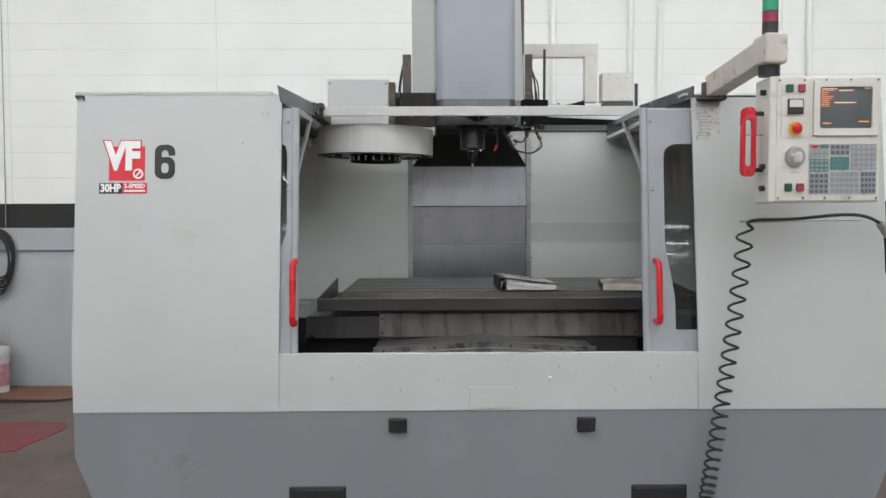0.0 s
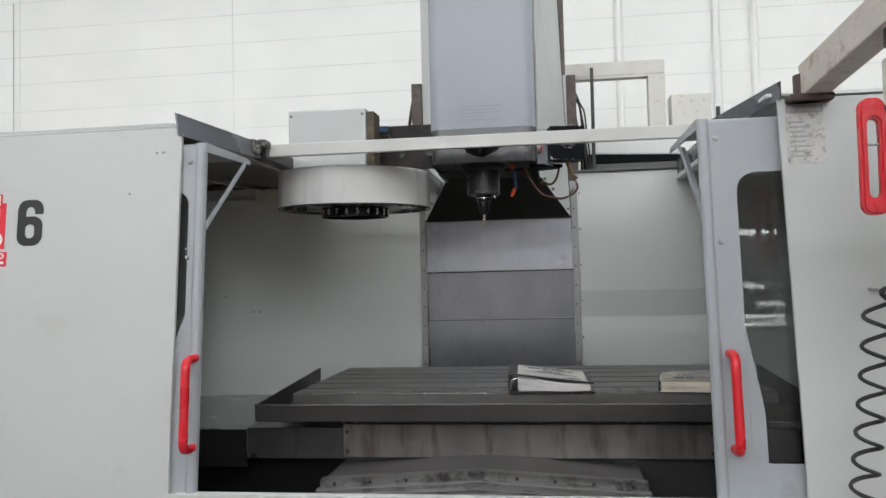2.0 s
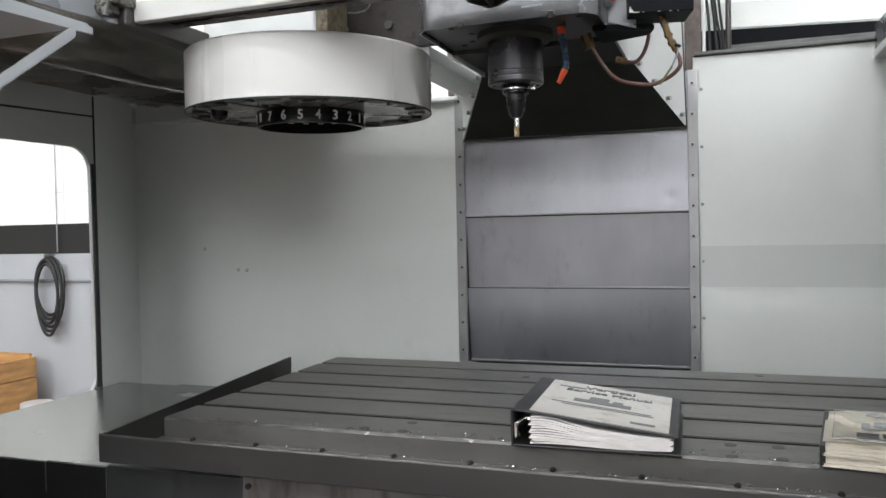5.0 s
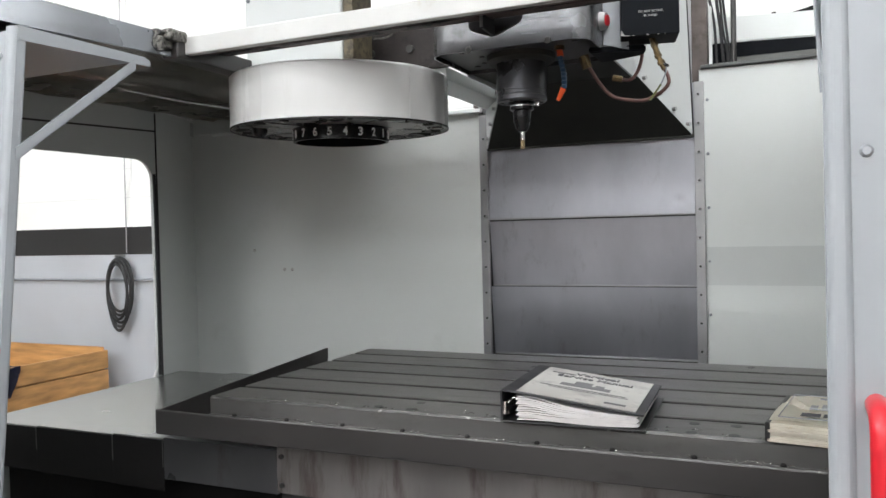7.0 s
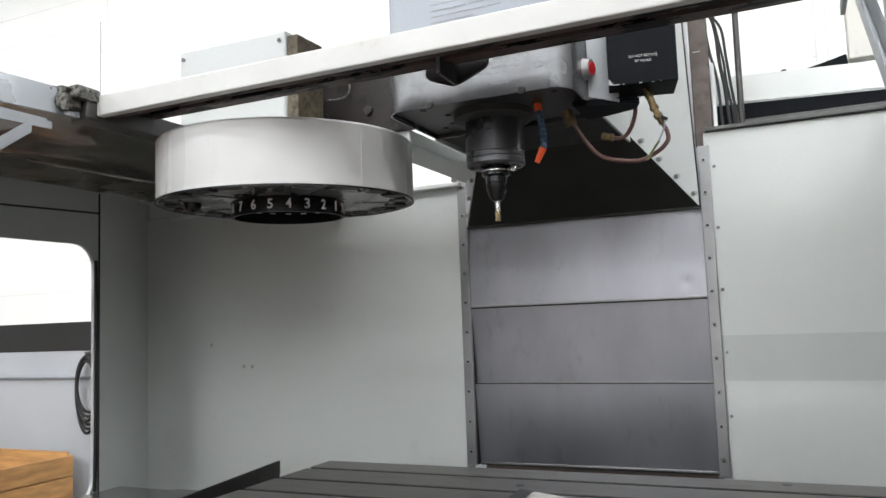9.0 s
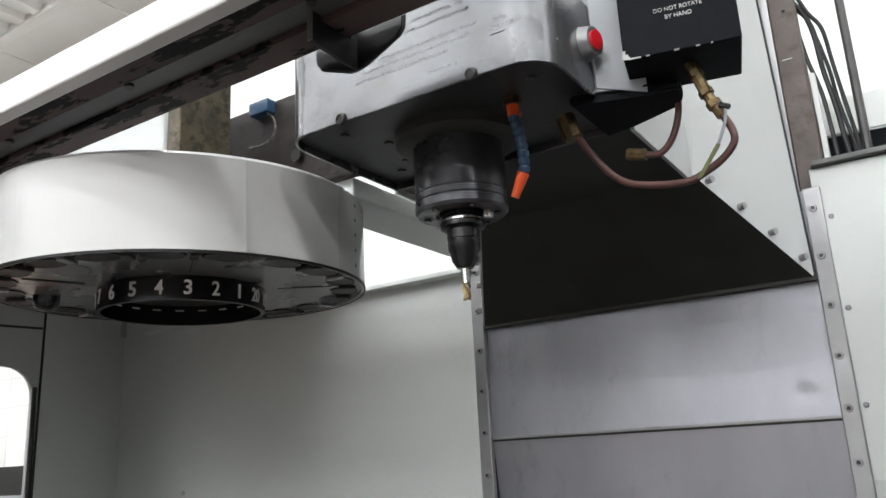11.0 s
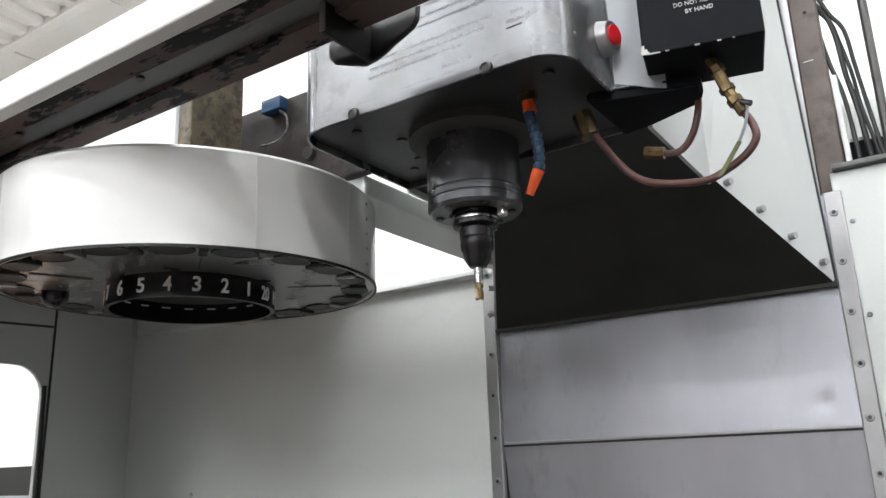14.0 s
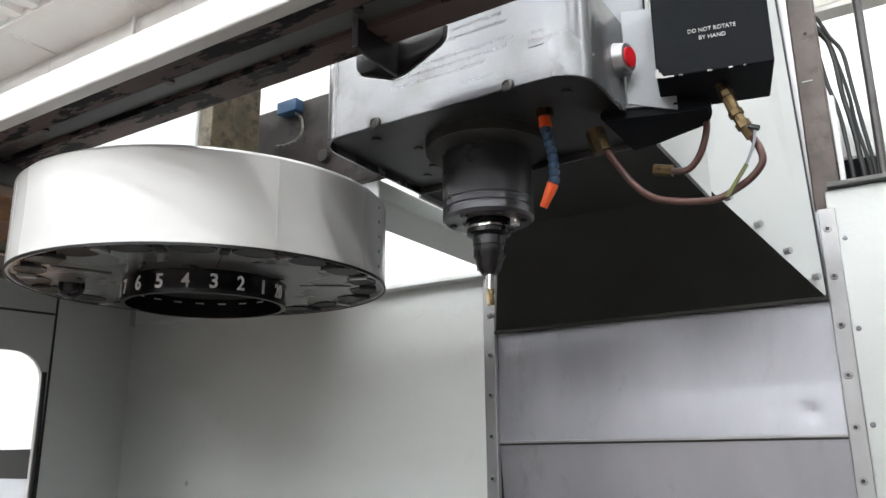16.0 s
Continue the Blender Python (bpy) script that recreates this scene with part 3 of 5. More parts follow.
# inner cabin
IN_L, IN_R, YB = -1.508, 1.47, 1.56
# darker paint tone stands in for the weaker light on this wall
part("inner_left_wall", holed(0.12, 1.236, 0.70, 1.98, (0.30, 1.217, 0.985, 1.80, 0.075), "x", IN_L - 0.012, IN_L), INNERDARK, ENC, "inner wall toned darker, with rounded window opening")
part("corner_panel", quad([(IN_L, 1.236, 0.70), (-1.63, YB + 0.012, 0.70), (-1.63, YB + 0.012, 1.99), (IN_L, 1.236, 1.99)], 0.01), INNER, ENC)
part("corner_seam", box(IN_L - 0.002, IN_L + 0.003, 1.233, 1.239, 0.75, 1.972, 0.001), TRAYDARK, ENC, "dark folded seam")
part("upper_seam", quad([(IN_L + 0.002, 0.30, 1.872), (IN_L + 0.002, 1.231, 1.903), (IN_L + 0.002, 1.231, 1.909), (IN_L + 0.002, 0.30, 1.878)], 0.002), TRAYDARK, ENC)
part("window_gasket", tube([(IN_L + 0.004, 1.220, 1.02), (IN_L + 0.004, 1.225, 1.4), (IN_L + 0.004, 1.220, 1.75)], 0.006, 8), RUBBER, ENC, "black rubber window gasket")
part("inner_right_wall", box(IN_R, IN_R + 0.012, 0.12, YB, 0.70, 1.98, 0), INNER, ENC)
part("back_panel_upper", box(-1.68, -0.76, YB + 0.004, YB + 0.02, 1.931, 2.0, 0.002), INNER, ENC)
part("back_panel_left", box(-1.68, -0.352, YB + 0.004, YB + 0.02, 0.70, 1.93, 0.002), INNER, ENC, "off-white inner back sheet")
part("back_panel_right", box(0.352, IN_R, YB + 0.004, YB + 0.02, 0.70, 1.991, 0.002), INNER, ENC, "off-white inner back sheet")
part("back_panel_band", box(0.367, IN_R - 0.002, YB + 0.0026, YB + 0.004, 1.333, 1.450, 0), INNERDARK, ENC, "slightly darker horizontal band")
part("back_top_lip_right", box(0.358, 1.30, YB - 0.012, YB + 0.03, 1.992, 2.002, 0.002), CHANNEL, ENC, "dull grey edge strip")
part("back_top_lip_left", box(-1.5, -0.352, YB - 0.03, YB + 0.004, 1.918, 1.93, 0.002), INNER, ENC)
for s in (-1, 1):
    st = part("edge_strip", box(s * 0.337, s * 0.366, YB - 0.010, YB + 0.004, 1.09, 1.954, 0.002), STRIP, ENC, "riveted steel edge strip")
    for k in range(10):
        z = 1.915 - 0.0872 * k
        part("rivet", rod((s * 0.350, YB - 0.010, z), (s * 0.350, YB - 0.0135, z), 0.0068, 12, 0.0055), STRIP, st)
        part("rivet_core", rod((s * 0.350, YB - 0.0134, z), (s * 0.350, YB - 0.0142, z), 0.0036, 8), SHROUD, st)
    # dark strip put into the gap as its shade
    part("gap_shade", box(*sorted((s * 0.3378, s * 0.3515)), YB + 0.0046, YB + 0.034, 1.09, 1.93, 0), DEEPBLACK, ENC, "dark strip as shade in the gap beside the plates")
    if s > 0:
        for k in range(5):
            z = 1.898 - 0.164 * k
            part("screw", rod((0.375, YB + 0.004, z), (0.375, YB + 0.001, z), 0.0048, 10, 0.003), KEYGREY, ENC)
part("floor_pan", box(-1.58, IN_R, 0.10, YB, 0.66, 0.70, 0.003), TRAYDARK, ENC)
# roof over the left bay, flanges, channel
bm = bmesh.new()
nx, ny = 26, 22
grid = [[bm.verts.new((-1.50 + (0.65 + 0.11 * min(1, max(0, j / ny - 0.16) / 0.13)) * i / nx, 0.14 + 1.40 * j / ny, 1.975 - 0.03 * math.exp(-((i / nx - 0.45 - 0.28 * j / ny) / 0.07) ** 2) + 0.012 * noise.noise(Vector((i * 0.35, j * 0.35, 3.1))))) for j in range(ny + 1)] for i in range(nx + 1)]
for i in range(nx):
    for j in range(ny):
        bm.faces.new((grid[i][j], grid[i + 1][j], grid[i + 1][j + 1], grid[i][j + 1]))
bmesh.ops.solidify(bm, geom=bm.faces[:], thickness=0.004)
part("roof_sheet", bm, ROOFSHEET, ENC, "dented reflective inner roof sheet", True)
part("roof_cover", box(-1.67, -0.87, 0.13, 1.585, 1.995, 2.005, 0.002), WHITE, ENC)
part("roof_channel", box(-0.765, -0.715, 0.50, 1.40, 1.945, 1.99, 0.004), TRAYDARK, ENC, "dark oily steel channel")
part("roof_block", box(-1.132, -0.93, 1.46, 1.54, 1.90, 1.958, 0.004), CREAM, ENC, "cream foam block")
part("roof_lip", tube([(-1.155, 0.70, 1.950), (-1.13, 0.95, 1.945), (-1.09, 1.15, 1.943), (-1.055, 1.38, 1.946)], 0.0045, 8), CHROME, ENC, "bright folded roof lip", True)
# white chip painted as the light coming through a small hole
part("hole_light", box(-1.535, -1.515, 1.435, 1.450, 1.972, 1.980, 0.002), DECALWHITE, ENC)
for x, z in ((-1.19, 1.385), (-1.155, 1.385), (-1.33, 1.46)):
    part("scuff_mark", rod((x, YB + 0.005, z), (x, YB + 0.0025, z), 0.007, 8), LABELGREY, ENC)
part("left_top_flange", quad([(-0.822, 0.075, 1.955), (-0.735, 0.50, 1.948), (-0.745, 0.50, 2.004), (-0.835, 0.085, 2.023)], 0.004), FLANGE, ENC, "folded grey flange")
part("right_top_flange", quad([(0.85, 0.09, 1.970), (0.745, 0.53, 1.955), (0.745, 0.53, 2.0), (0.85, 0.09, 2.018)], 0.004), FLANGE, ENC, "folded grey flange")
part("roof_right", box(0.82, 1.58, 0.13, YB, 1.985, 1.995, 0.002), INNER, ENC)
part("roof_right_channel", add(box(0.812, 0.8195, 0.55, YB - 0.014, 1.962, 2.028, 0.002), box(0.8195, 0.845, 0.55, YB - 0.014, 1.962, 1.984, 0.002)), FLANGE, ENC, "dull grey steel channel")
part("roof_right_lip", box(0.808, 0.845, 0.55, YB - 0.014, 1.940, 1.961, 0.003), INNER, ENC)
# guide rail
FINX, FINY, FINZ = 0.006, 0.624, 1.949
part("guide_rail", box(-0.72, 0.74, 0.525, 0.545, 1.955, 1.998, 0.003), RAILWHITE, ENC, "white-faced door guide rail")
part("rail_front_flange", prism([(0.5455, 1.996), (0.582, 1.996), (0.582, 1.963), (0.5455, 1.960)], "x", -0.74, 0.76, 0.002), RUST, ENC, "rust-brown flange with flaked black paint")
part("rail_web", box(-0.74, 0.76, 0.5825, 0.6385, 1.986, 1.996, 0.001), CHANNEL, ENC, "grey inner web of the channel")
part("rail_rear_flange", prism([(0.639, 1.998), (0.686, 1.998), (0.686, 1.982), (0.639, 1.979)], "x", -0.74, 0.76, 0.002), RUST, ENC, "rust-brown flange with flaked black paint")
for x in (-0.55, -0.28, 0.02, 0.33, 0.6):
    part("web_screw", rod((x, 0.61, 1.986), (x, 0.61, 1.982), 0.006, 10), TRAYDARK, ENC)
br = part("rail_bracket", prism([(-0.056, 1.997), (0.072, 1.997), (0.070, 1.980), (0.063, 1.972), (0.014, 1.951), (-0.004, 1.949), (-0.048, 1.966), (-0.056, 1.976)], "y", 0.700, 0.707, 0.0015), BLACK, ENC, "black triangular bracket")
part("bracket_fin", prism([(FINY, 1.986), (FINY, FINZ + 0.003), (FINY + 0.003, FINZ), (0.699, 1.9475), (0.699, 1.997), (0.687, 1.997), (0.687, 1.9785), (0.6385, 1.9785), (0.6385, 1.986)], "x", FINX - 0.003, FINX + 0.003, 0.001), BLACK, br)
part("bracket_edge", box(FINX - 0.0035, FINX + 0.0035, FINY - 0.0025, FINY - 0.0005, FINZ + 0.002, 1.985, 0.0005), STRIP, br, "bare metal edge")
cl = part("rail_clamp", add(box(-0.806, -0.766, 0.47, 0.53, 1.984, 2.006, 0.006), box(-0.764, -0.742, 0.462, 0.53, 1.976, 2.010, 0.006), box(-0.740, -0.708, 0.47, 0.53, 1.980, 2.009, 0.008), box(-0.752, -0.728, 0.455, 0.50, 1.962, 1.990, 0.005), rod((-0.733, 0.462, 1.955), (-0.733, 0.462, 1.985), 0.008, 12), box(-0.806, -0.71, 0.50, 0.535, 1.982, 1.992, 0.002)), CLAMP, ENC, "worn cast rail clamp")
for dx in (0.0, 0.03, 0.06):
    part("clamp_bolt", rod((-0.79 + dx, 0.472, 1.995 + 0.002 * (dx > 0.04)), (-0.79 + dx, 0.457, 1.995 + 0.002 * (dx > 0.04)), 0.006, 8), TRAYDARK, cl)


# ---- sliding doors ----
def sliding_door(s):
    inner = -0.757 if s < 0 else 0.640
    outer = inner + s * 0.52
    e = thing("sliding_door", "open grey sliding door with tinted window and red handle", "door", (inner, 0.05, SILL), "sliding doors")
    u0, u1 = sorted((inner + s * 0.0, outer))
    hole = (outer + 0.05, -0.803, 1.36, 1.79, 0.035) if s < 0 else (0.732, outer - 0.05, 1.03, 1.785, 0.05)
    part("door_sheet", leaning(holed(u0, u1, SILL - 0.004, 1.925, hole, "y", 0.033, 0.038)), GREY, e, "grey painted folded sheet")
    step = [(0.7325, 1.031), (0.769, 1.031), (0.769, 1.15), (0.764, 1.19), (0.740, 1.33), (0.7325, 1.38)] if s > 0 else [(-0.8035, 1.361), (-0.832, 1.361), (-0.8035, 1.435)]
    part("window_corner", leaning(prism(step, "y", 0.0332, 0.0378)), GREY, e)
    part("edge_fold", leaning(prism(rounded(min(inner, inner + s * 0.030), max(inner, inner + s * 0.030), 0.026, 0.060, 0.012), "z", SILL - 0.004, 1.935)), GREY, e)
    part("top_hood", prism([(0.128, 1.915), (0.136, 1.932), (0.15, 1.937), (0.46, 1.937), (0.46, 1.931), (0.15, 1.931), (0.136, 1.912)], "x", u0, u1), GREY, e)
    part("hood_flange", prism([(0.13, 1.937), (0.595 if s > 0 else 0.47, 1.932), (0.595 if s > 0 else 0.47, 1.918), (0.13, 1.908)], "x", inner - s * 0.002, inner + s * 0.004), GREY, e)
    part("strut", add(quad([(inner, 0.115, 1.675), (inner, 0.425, 1.905), (inner, 0.425, 1.928), (inner, 0.115, 1.698)], 0.003 * s), quad([(inner, 0.115, 1.675), (inner, 0.425, 1.905), (inner + s * 0.016, 0.425, 1.905), (inner + s * 0.016, 0.115, 1.675)], 0.003)), GREY, e, "diagonal grey strut")
    pn = part("window_pane", leaning(box(hole[0] - 0.015, hole[1] + 0.015, 0.039, 0.044, hole[2] - 0.015, hole[3] + 0.015, 0)), DOORGLASS, e, "scratched tinted window pane")
    pn.visible_shadow = False
    hx = -0.768 if s < 0 else 0.690
    ht, hb = (1.313, 1.067) if s < 0 else (1.308, 1.066)
    part("handle", leaning(tube([(hx, 0.032, ht), (hx, 0.0, ht - 0.001), (hx, -0.020, ht - 0.009), (hx, -0.026, ht - 0.035), (hx, -0.026, 1.19), (hx, -0.026, hb + 0.035), (hx, -0.020, hb + 0.009), (hx, 0.0, hb + 0.001), (hx, 0.032, hb)], 0.0125, 14)), RED, e, "glossy red bar handle", True)
    for z in (1.60, 1.88):
        part("rivet", leaning(rod((inner + s * 0.045, 0.033, z), (inner + s * 0.045, 0.027, z), 0.008, 10, 0.005)), GREY, e)
    if s < 0:
        e.location.y -= 0.018
    return e


sliding_door(-1)
sliding_door(1)

# ---- table, saddle, way covers ----
TX0, TX1, TY0, TY1, TZ = -0.628, 0.915, 0.474, 1.225, 1.15
SLOTS = [0.592 + 0.132 * k for k in range(5)]
TAB = thing("machine_table", "dark ground cast-iron machine table with five T-slots", "machine table", (0.13, 0.9, 1.07))
prof = [(TY0, 1.075), (TY0, TZ - 0.004), (TY0 + 0.004, TZ)]
for yc in SLOTS:
    prof += [(yc - 0.010, TZ), (yc - 0.010, TZ - 0.022), (yc - 0.016, TZ - 0.022), (yc - 0.016, TZ - 0.036), (yc + 0.016, TZ - 0.036), (yc + 0.016, TZ - 0.022), (yc + 0.010, TZ - 0.022), (yc + 0.010, TZ)]
prof += [(TY1 - 0.004, TZ), (TY1, TZ - 0.004), (TY1, 1.075)]
part("table_top", prism(prof, "x", TX0, TX1), CASTIRON, TAB)
part("coolant_trough", add(box(TX0 - 0.11, TX1 + 0.11, 0.414, 0.420, 1.068, 1.122, 0.002), box(TX0 - 0.11, TX1 + 0.11, 0.420, TY1, 1.066, 1.074, 0.001)), TRAYDARK, TAB, "oily dark sheet trough round the table")
# black sheets inside each slot stand in for its shade
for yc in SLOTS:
    part("slot_floor_shade", box(TX0 + 0.004, TX1 - 0.004, yc - 0.0095, yc + 0.0095, TZ - 0.030, TZ - 0.015, 0), DEEPBLACK, TAB, "black sheet as shade on the slot floor")
    part("slot_wall_shade", box(TX0 + 0.004, TX1 - 0.004, yc + 0.0094, yc + 0.0099, TZ - 0.020, TZ - 0.0025, 0), DEEPBLACK, TAB, "black sheet as shade on the slot flank")
for x in (TX0 - 0.11, TX1 + 0.104):
    part("trough_end", prism([(0.415, 1.074), (0.415, 1.122), (1.14, 1.160), (1.14, 1.135), (1.13, 1.074)], "x", x, x + 0.006), TRAYDARK, TAB)
part("table_edge_bar", box(TX0, TX1, 0.458, TY0, 1.078, 1.112, 0.006), CASTIRON, TAB)
part("table_arris", quad([(TX0, TY0 - 0.0006, TZ - 0.0045), (TX1, TY0 - 0.0006, TZ - 0.0045), (TX1, TY0 + 0.0045, TZ + 0.0005), (TX0, TY0 + 0.0045, TZ + 0.0005)], 0.001), WORNEDGE, TAB, "bright worn table edge")
part("trough_lip", rod((TX0 - 0.11, 0.417, 1.122), (TX1 + 0.11, 0.417, 1.122), 0.0022, 8), WORNEDGE, TAB, "bright worn trough lip")
for k in range(11):
    x = 0.159 + 0.1425 * (k - 5)
    part("bolt_head", rod((x, 0.466, 1.1115), (x, 0.465, 1.1155), 0.0062, 10, 0.0045), DEEPBLACK, TAB)
for x, y in ((0.435, 0.558), (0.508, 0.562), (0.509, 0.492), (0.437, 0.490), (0.166, 0.960), (-0.128, 0.560), (-0.123, 0.498), (-0.199, 0.500), (-0.027, 1.05), (0.506, 1.19)):
    part("tapped_hole", rod((x, y, TZ - 0.001), (x, y, TZ + 0.0006), 0.010, 12), BLACK, TAB)
rc = random.Random(23)
chips = []
for k in range(130):
    x, on_top = TX0 + 0.10 + 1.35 * rc.random() ** 0.9, rc.random() < 0.4
    y, z = (TY0 + 0.006 + 0.03 * rc.random() ** 3, TZ + 0.0012) if on_top else (0.459 + 0.012 * rc.random(), 1.1132)
    a, L_ = rc.uniform(0, 3.14), rc.uniform(0.0025, 0.008)
    u, v = L_ * math.cos(a), 0.6 * L_ * math.sin(a)
    chips.append(tube([(x - u, y - v, z), (x + 0.3 * v, y - 0.3 * u * 0.3, z + 0.4 * L_), (x + u, y + v * 0.5, z + 0.1 * L_)], 0.0007, 4, 2))
tagged(part("metal_swarf", add(*chips), CHROME), "bright curled metal shavings along the table edge", "metal shavings", kind="stuff")
SAD = thing("saddle", "stained steel saddle block under the machine table", "machine saddle", (0.1, 0.8, 0.70))
part("saddle_body", box(-0.465, 0.735, 0.53, 1.3, 0.70, 1.074, 0.006), TRAYDARK, SAD)
part("saddle_apron", box(-0.465, 0.735, 0.498, 0.53, 0.935, 1.045, 0.003), SADDLE, SAD, "stained bare steel apron")
part("wiper_strip", box(-0.465, 0.735, 0.50, 0.53, 1.046, 1.073, 0.003), OILBROWN, SAD, "brown oily wiper strip")
part("wiper_rib", rod((-0.462, 0.499, 1.058), (0.732, 0.499, 1.058), 0.0022, 6), CLAMP, SAD)
part("wiper_end", box(-0.468, -0.458, 0.494, 0.504, 1.048, 1.070, 0.002), STRIP, SAD, "bright worn wiper end")
for k in range(34):
    x, z = -0.45 + 1.17 * rc.random(), 1.048 + 0.016 * rc.random()
    part("wiper_debris", rod((x, 0.4985, z), (x + rc.uniform(0.002, 0.006), 0.4975, z + rc.uniform(-0.002, 0.002)), 0.0011, 5), LABELGREY, SAD)
part("apron_lower", box(-0.465, 0.735, 0.515, 0.53, 0.80, 0.934, 0.002), TRAYDARK, SAD)
for x in (-0.45, 0.72):
    for z in (0.955, 1.02):
        part("cap_screw", rod((x, 0.498, z), (x, 0.493, z), 0.006, 8), TRAYDARK, SAD)
for s, x0, steps in ((-1, -0.465, (-0.80, -0.97, -1.25, -1.49)), (1, 0.735, (0.98, 1.18, 1.46))):
    e = thing("way_cover", "stepped telescopic steel way cover beside the saddle", "way cover", (x0, 0.9, 0.70), "telescopic way covers")
    a = x0
    for k, b in enumerate(steps):
        lo, hi = sorted((a + s * 0.001, b))
        o = 0.004 * k
        part("cover_segment", box(lo, hi, 0.50 + o, 1.32 - o, 0.93 + o, 1.032 - o, 0.002), WAYCOVER if k else SEGDARK, e)
        if k:
            part("segment_front", box(lo + 0.001, hi - 0.001, 0.4975 + o, 0.4995 + o, 0.90, 1.029 - o, 0.0005), DEEPBLACK, e, "black front edge")
        part("segment_edge", box(b - 0.001, b + 0.001, 0.4967 + o, 0.4975 + o, 0.96, 1.030 - o, 0), CASTIRON, e, "bright worn edge")
        a = b
    part("cover_support", box(min(x0, steps[-1]), max(x0, steps[-1]), 0.6, 1.25, 0.70, 0.925, 0.002), DEEPBLACK, e)
e = thing("ridge_cover", "peaked stack of bright steel way cover segments", "way cover", (0.01, 0.3, 0.70))
def chevron(y0, y1, top, high, half):
    return prism([(-half, top - 0.030 - high), (0.012, top - high), (half + 0.02, top - 0.030 - high), (half + 0.02, top - 0.030), (0.012, top), (-half, top - 0.030)], "y", y0, y1, 0.0015)
part("rear_cover", chevron(0.302, 0.50, 0.948, 0.14, 0.47), SEGDARK, e, "dark oily cover sheet")
part("ridge_lip", chevron(0.262, 0.30, 0.952, 0.030, 0.475), RIDGE, e, "bolted steel lip")
for k in range(9):
    x = -0.43 + 0.11 * k
    z = 0.938 - 0.030 * abs(x - 0.012) / 0.48
    part("lip_bolt", rod((x, 0.262, z), (x, 0.257, z), 0.006, 8), TRAYDARK, e)
for k in range(5):
    part("ridge_segment", chevron(0.232 - 0.030 * k, 0.260 - 0.030 * k, 0.930 - 0.013 * k, 0.10, 0.48), RIDGE, e)
    part("ridge_edge", chevron(0.2300 - 0.030 * k, 0.2315 - 0.030 * k, 0.9305 - 0.013 * k, 0.004, 0.48), STRIP, e, "bright worn segment edge")

# ---- column, way plates, head ----
COL = thing("machine_column", "machine column with telescopic bare steel cover plates", "machine column", (0, 1.62, FLOOR))
part("column_body", box(-0.33, 0.33, 1.60, 1.75, FLOOR, 2.9, 0.01), BROWN, COL)
cuts = (1.955, 1.55, 1.325, 1.09)
for k, (zt, zb) in enumerate(zip(cuts, cuts[1:])):
    yt, yb_ = ((YB + 0.008, YB), (YB + 0.001, YB + 0.022), (YB + 0.003, YB + 0.028))[k]
    # thin sheet, a little wavy; the upper one has a round dent
    bm = bmesh.new()
    cols, rows_ = 70, 42
    net = []
    for i in range(cols + 1):
        net.append([])
        for j in range(rows_ + 1):
            x, z = -0.337 + 0.674 * i / cols, zb + 0.0015 + (zt - zb - 0.0015) * j / rows_
            y = yb_ + (yt - yb_) * j / rows_ + 0.0008 * noise.noise(Vector((x * 5, z * 7, k * 3.0)))
            if k == 0:
                y += 0.0030 * math.exp(-((x - 0.286) ** 2 + (z - 1.594) ** 2) / 0.013 ** 2)
            net[-1].append(bm.verts.new((x, y, z)))
    for i in range(cols):
        for j in range(rows_):
            bm.faces.new((net[i][j], net[i + 1][j], net[i + 1][j + 1], net[i][j + 1]))
    part("cover_plate", bm, STEEL, COL, "brushed bare steel plate with a small dent" if k == 0 else "brushed bare steel plate", True)
    part("plate_gap", box(-0.337, 0.337, yb_ - 0.002, yb_ + 0.001, zb - 0.003, zb + 0.001, 0), SHROUD, COL, "dark gap under the plate")
    part("plate_lip", box(-0.337, 0.337, yb_ - 0.003, yb_ + 0.001, zb + 0.001, zb + 0.006, 0.001), STRIP, COL)
for s in (-1, 1):
    part("column_post", box(s * (0.331 if s > 0 else 0.345), s * (0.376 if s > 0 else 0.395), 1.575, 1.63, 1.955 if s > 0 else 1.94, 2.45, 0.003), BROWN, COL, "brown primed upright")
part("rear_beam", prism([(0.36, 2.105), (1.5, 2.058), (1.5, 2.134), (0.36, 2.187)], "y", 1.74, 1.80, 0.004), INNER, COL, "white cross beam")
# black plate stands in for the shaded gap under the beam
part("rear_gap_plate", box(0.36, 1.5, 1.746, 1.794, 1.95, 2.11, 0.002), DRIVEBLACK, COL)
part("cable_guard", box(0.3785, 0.388, 1.60, 1.62, 2.0, 2.19, 0.002), INNER, COL, "white sheet guard")
part("rear_ledge", box(0.44, 0.86, 1.70, 1.735, 1.97, 2.045, 0.003), CHANNEL, COL, "grey sheet ledge")
part("wedge_plate", prism([(0.555, 2.172), (0.725, 2.166), (0.722, 2.206), (0.64, 2.185)], "y", 1.765, 1.795, 0.002), DRIVEBLACK, COL, "black wedge-shaped plate")
for x, h in ((0.48, 0.010), (0.525, 0.014), (0.562, 0.020)):
    zb = 2.175 - (x - 0.40) * 0.045
    part("bolt", rod((x, 1.77, zb - 0.004), (x, 1.77, zb + h), 0.007, 8), TRAYDARK, COL)
part("frame_post", rod((1.052, 1.80, 2.10), (1.052, 1.80, 2.312), 0.010, 10), TRAYDARK, COL, "dark steel rod")
part("box_bracket", box(0.843, 1.025, 1.765, 1.85, 2.13, 2.198, 0.002), TRAYDARK, COL, "dark steel bracket")
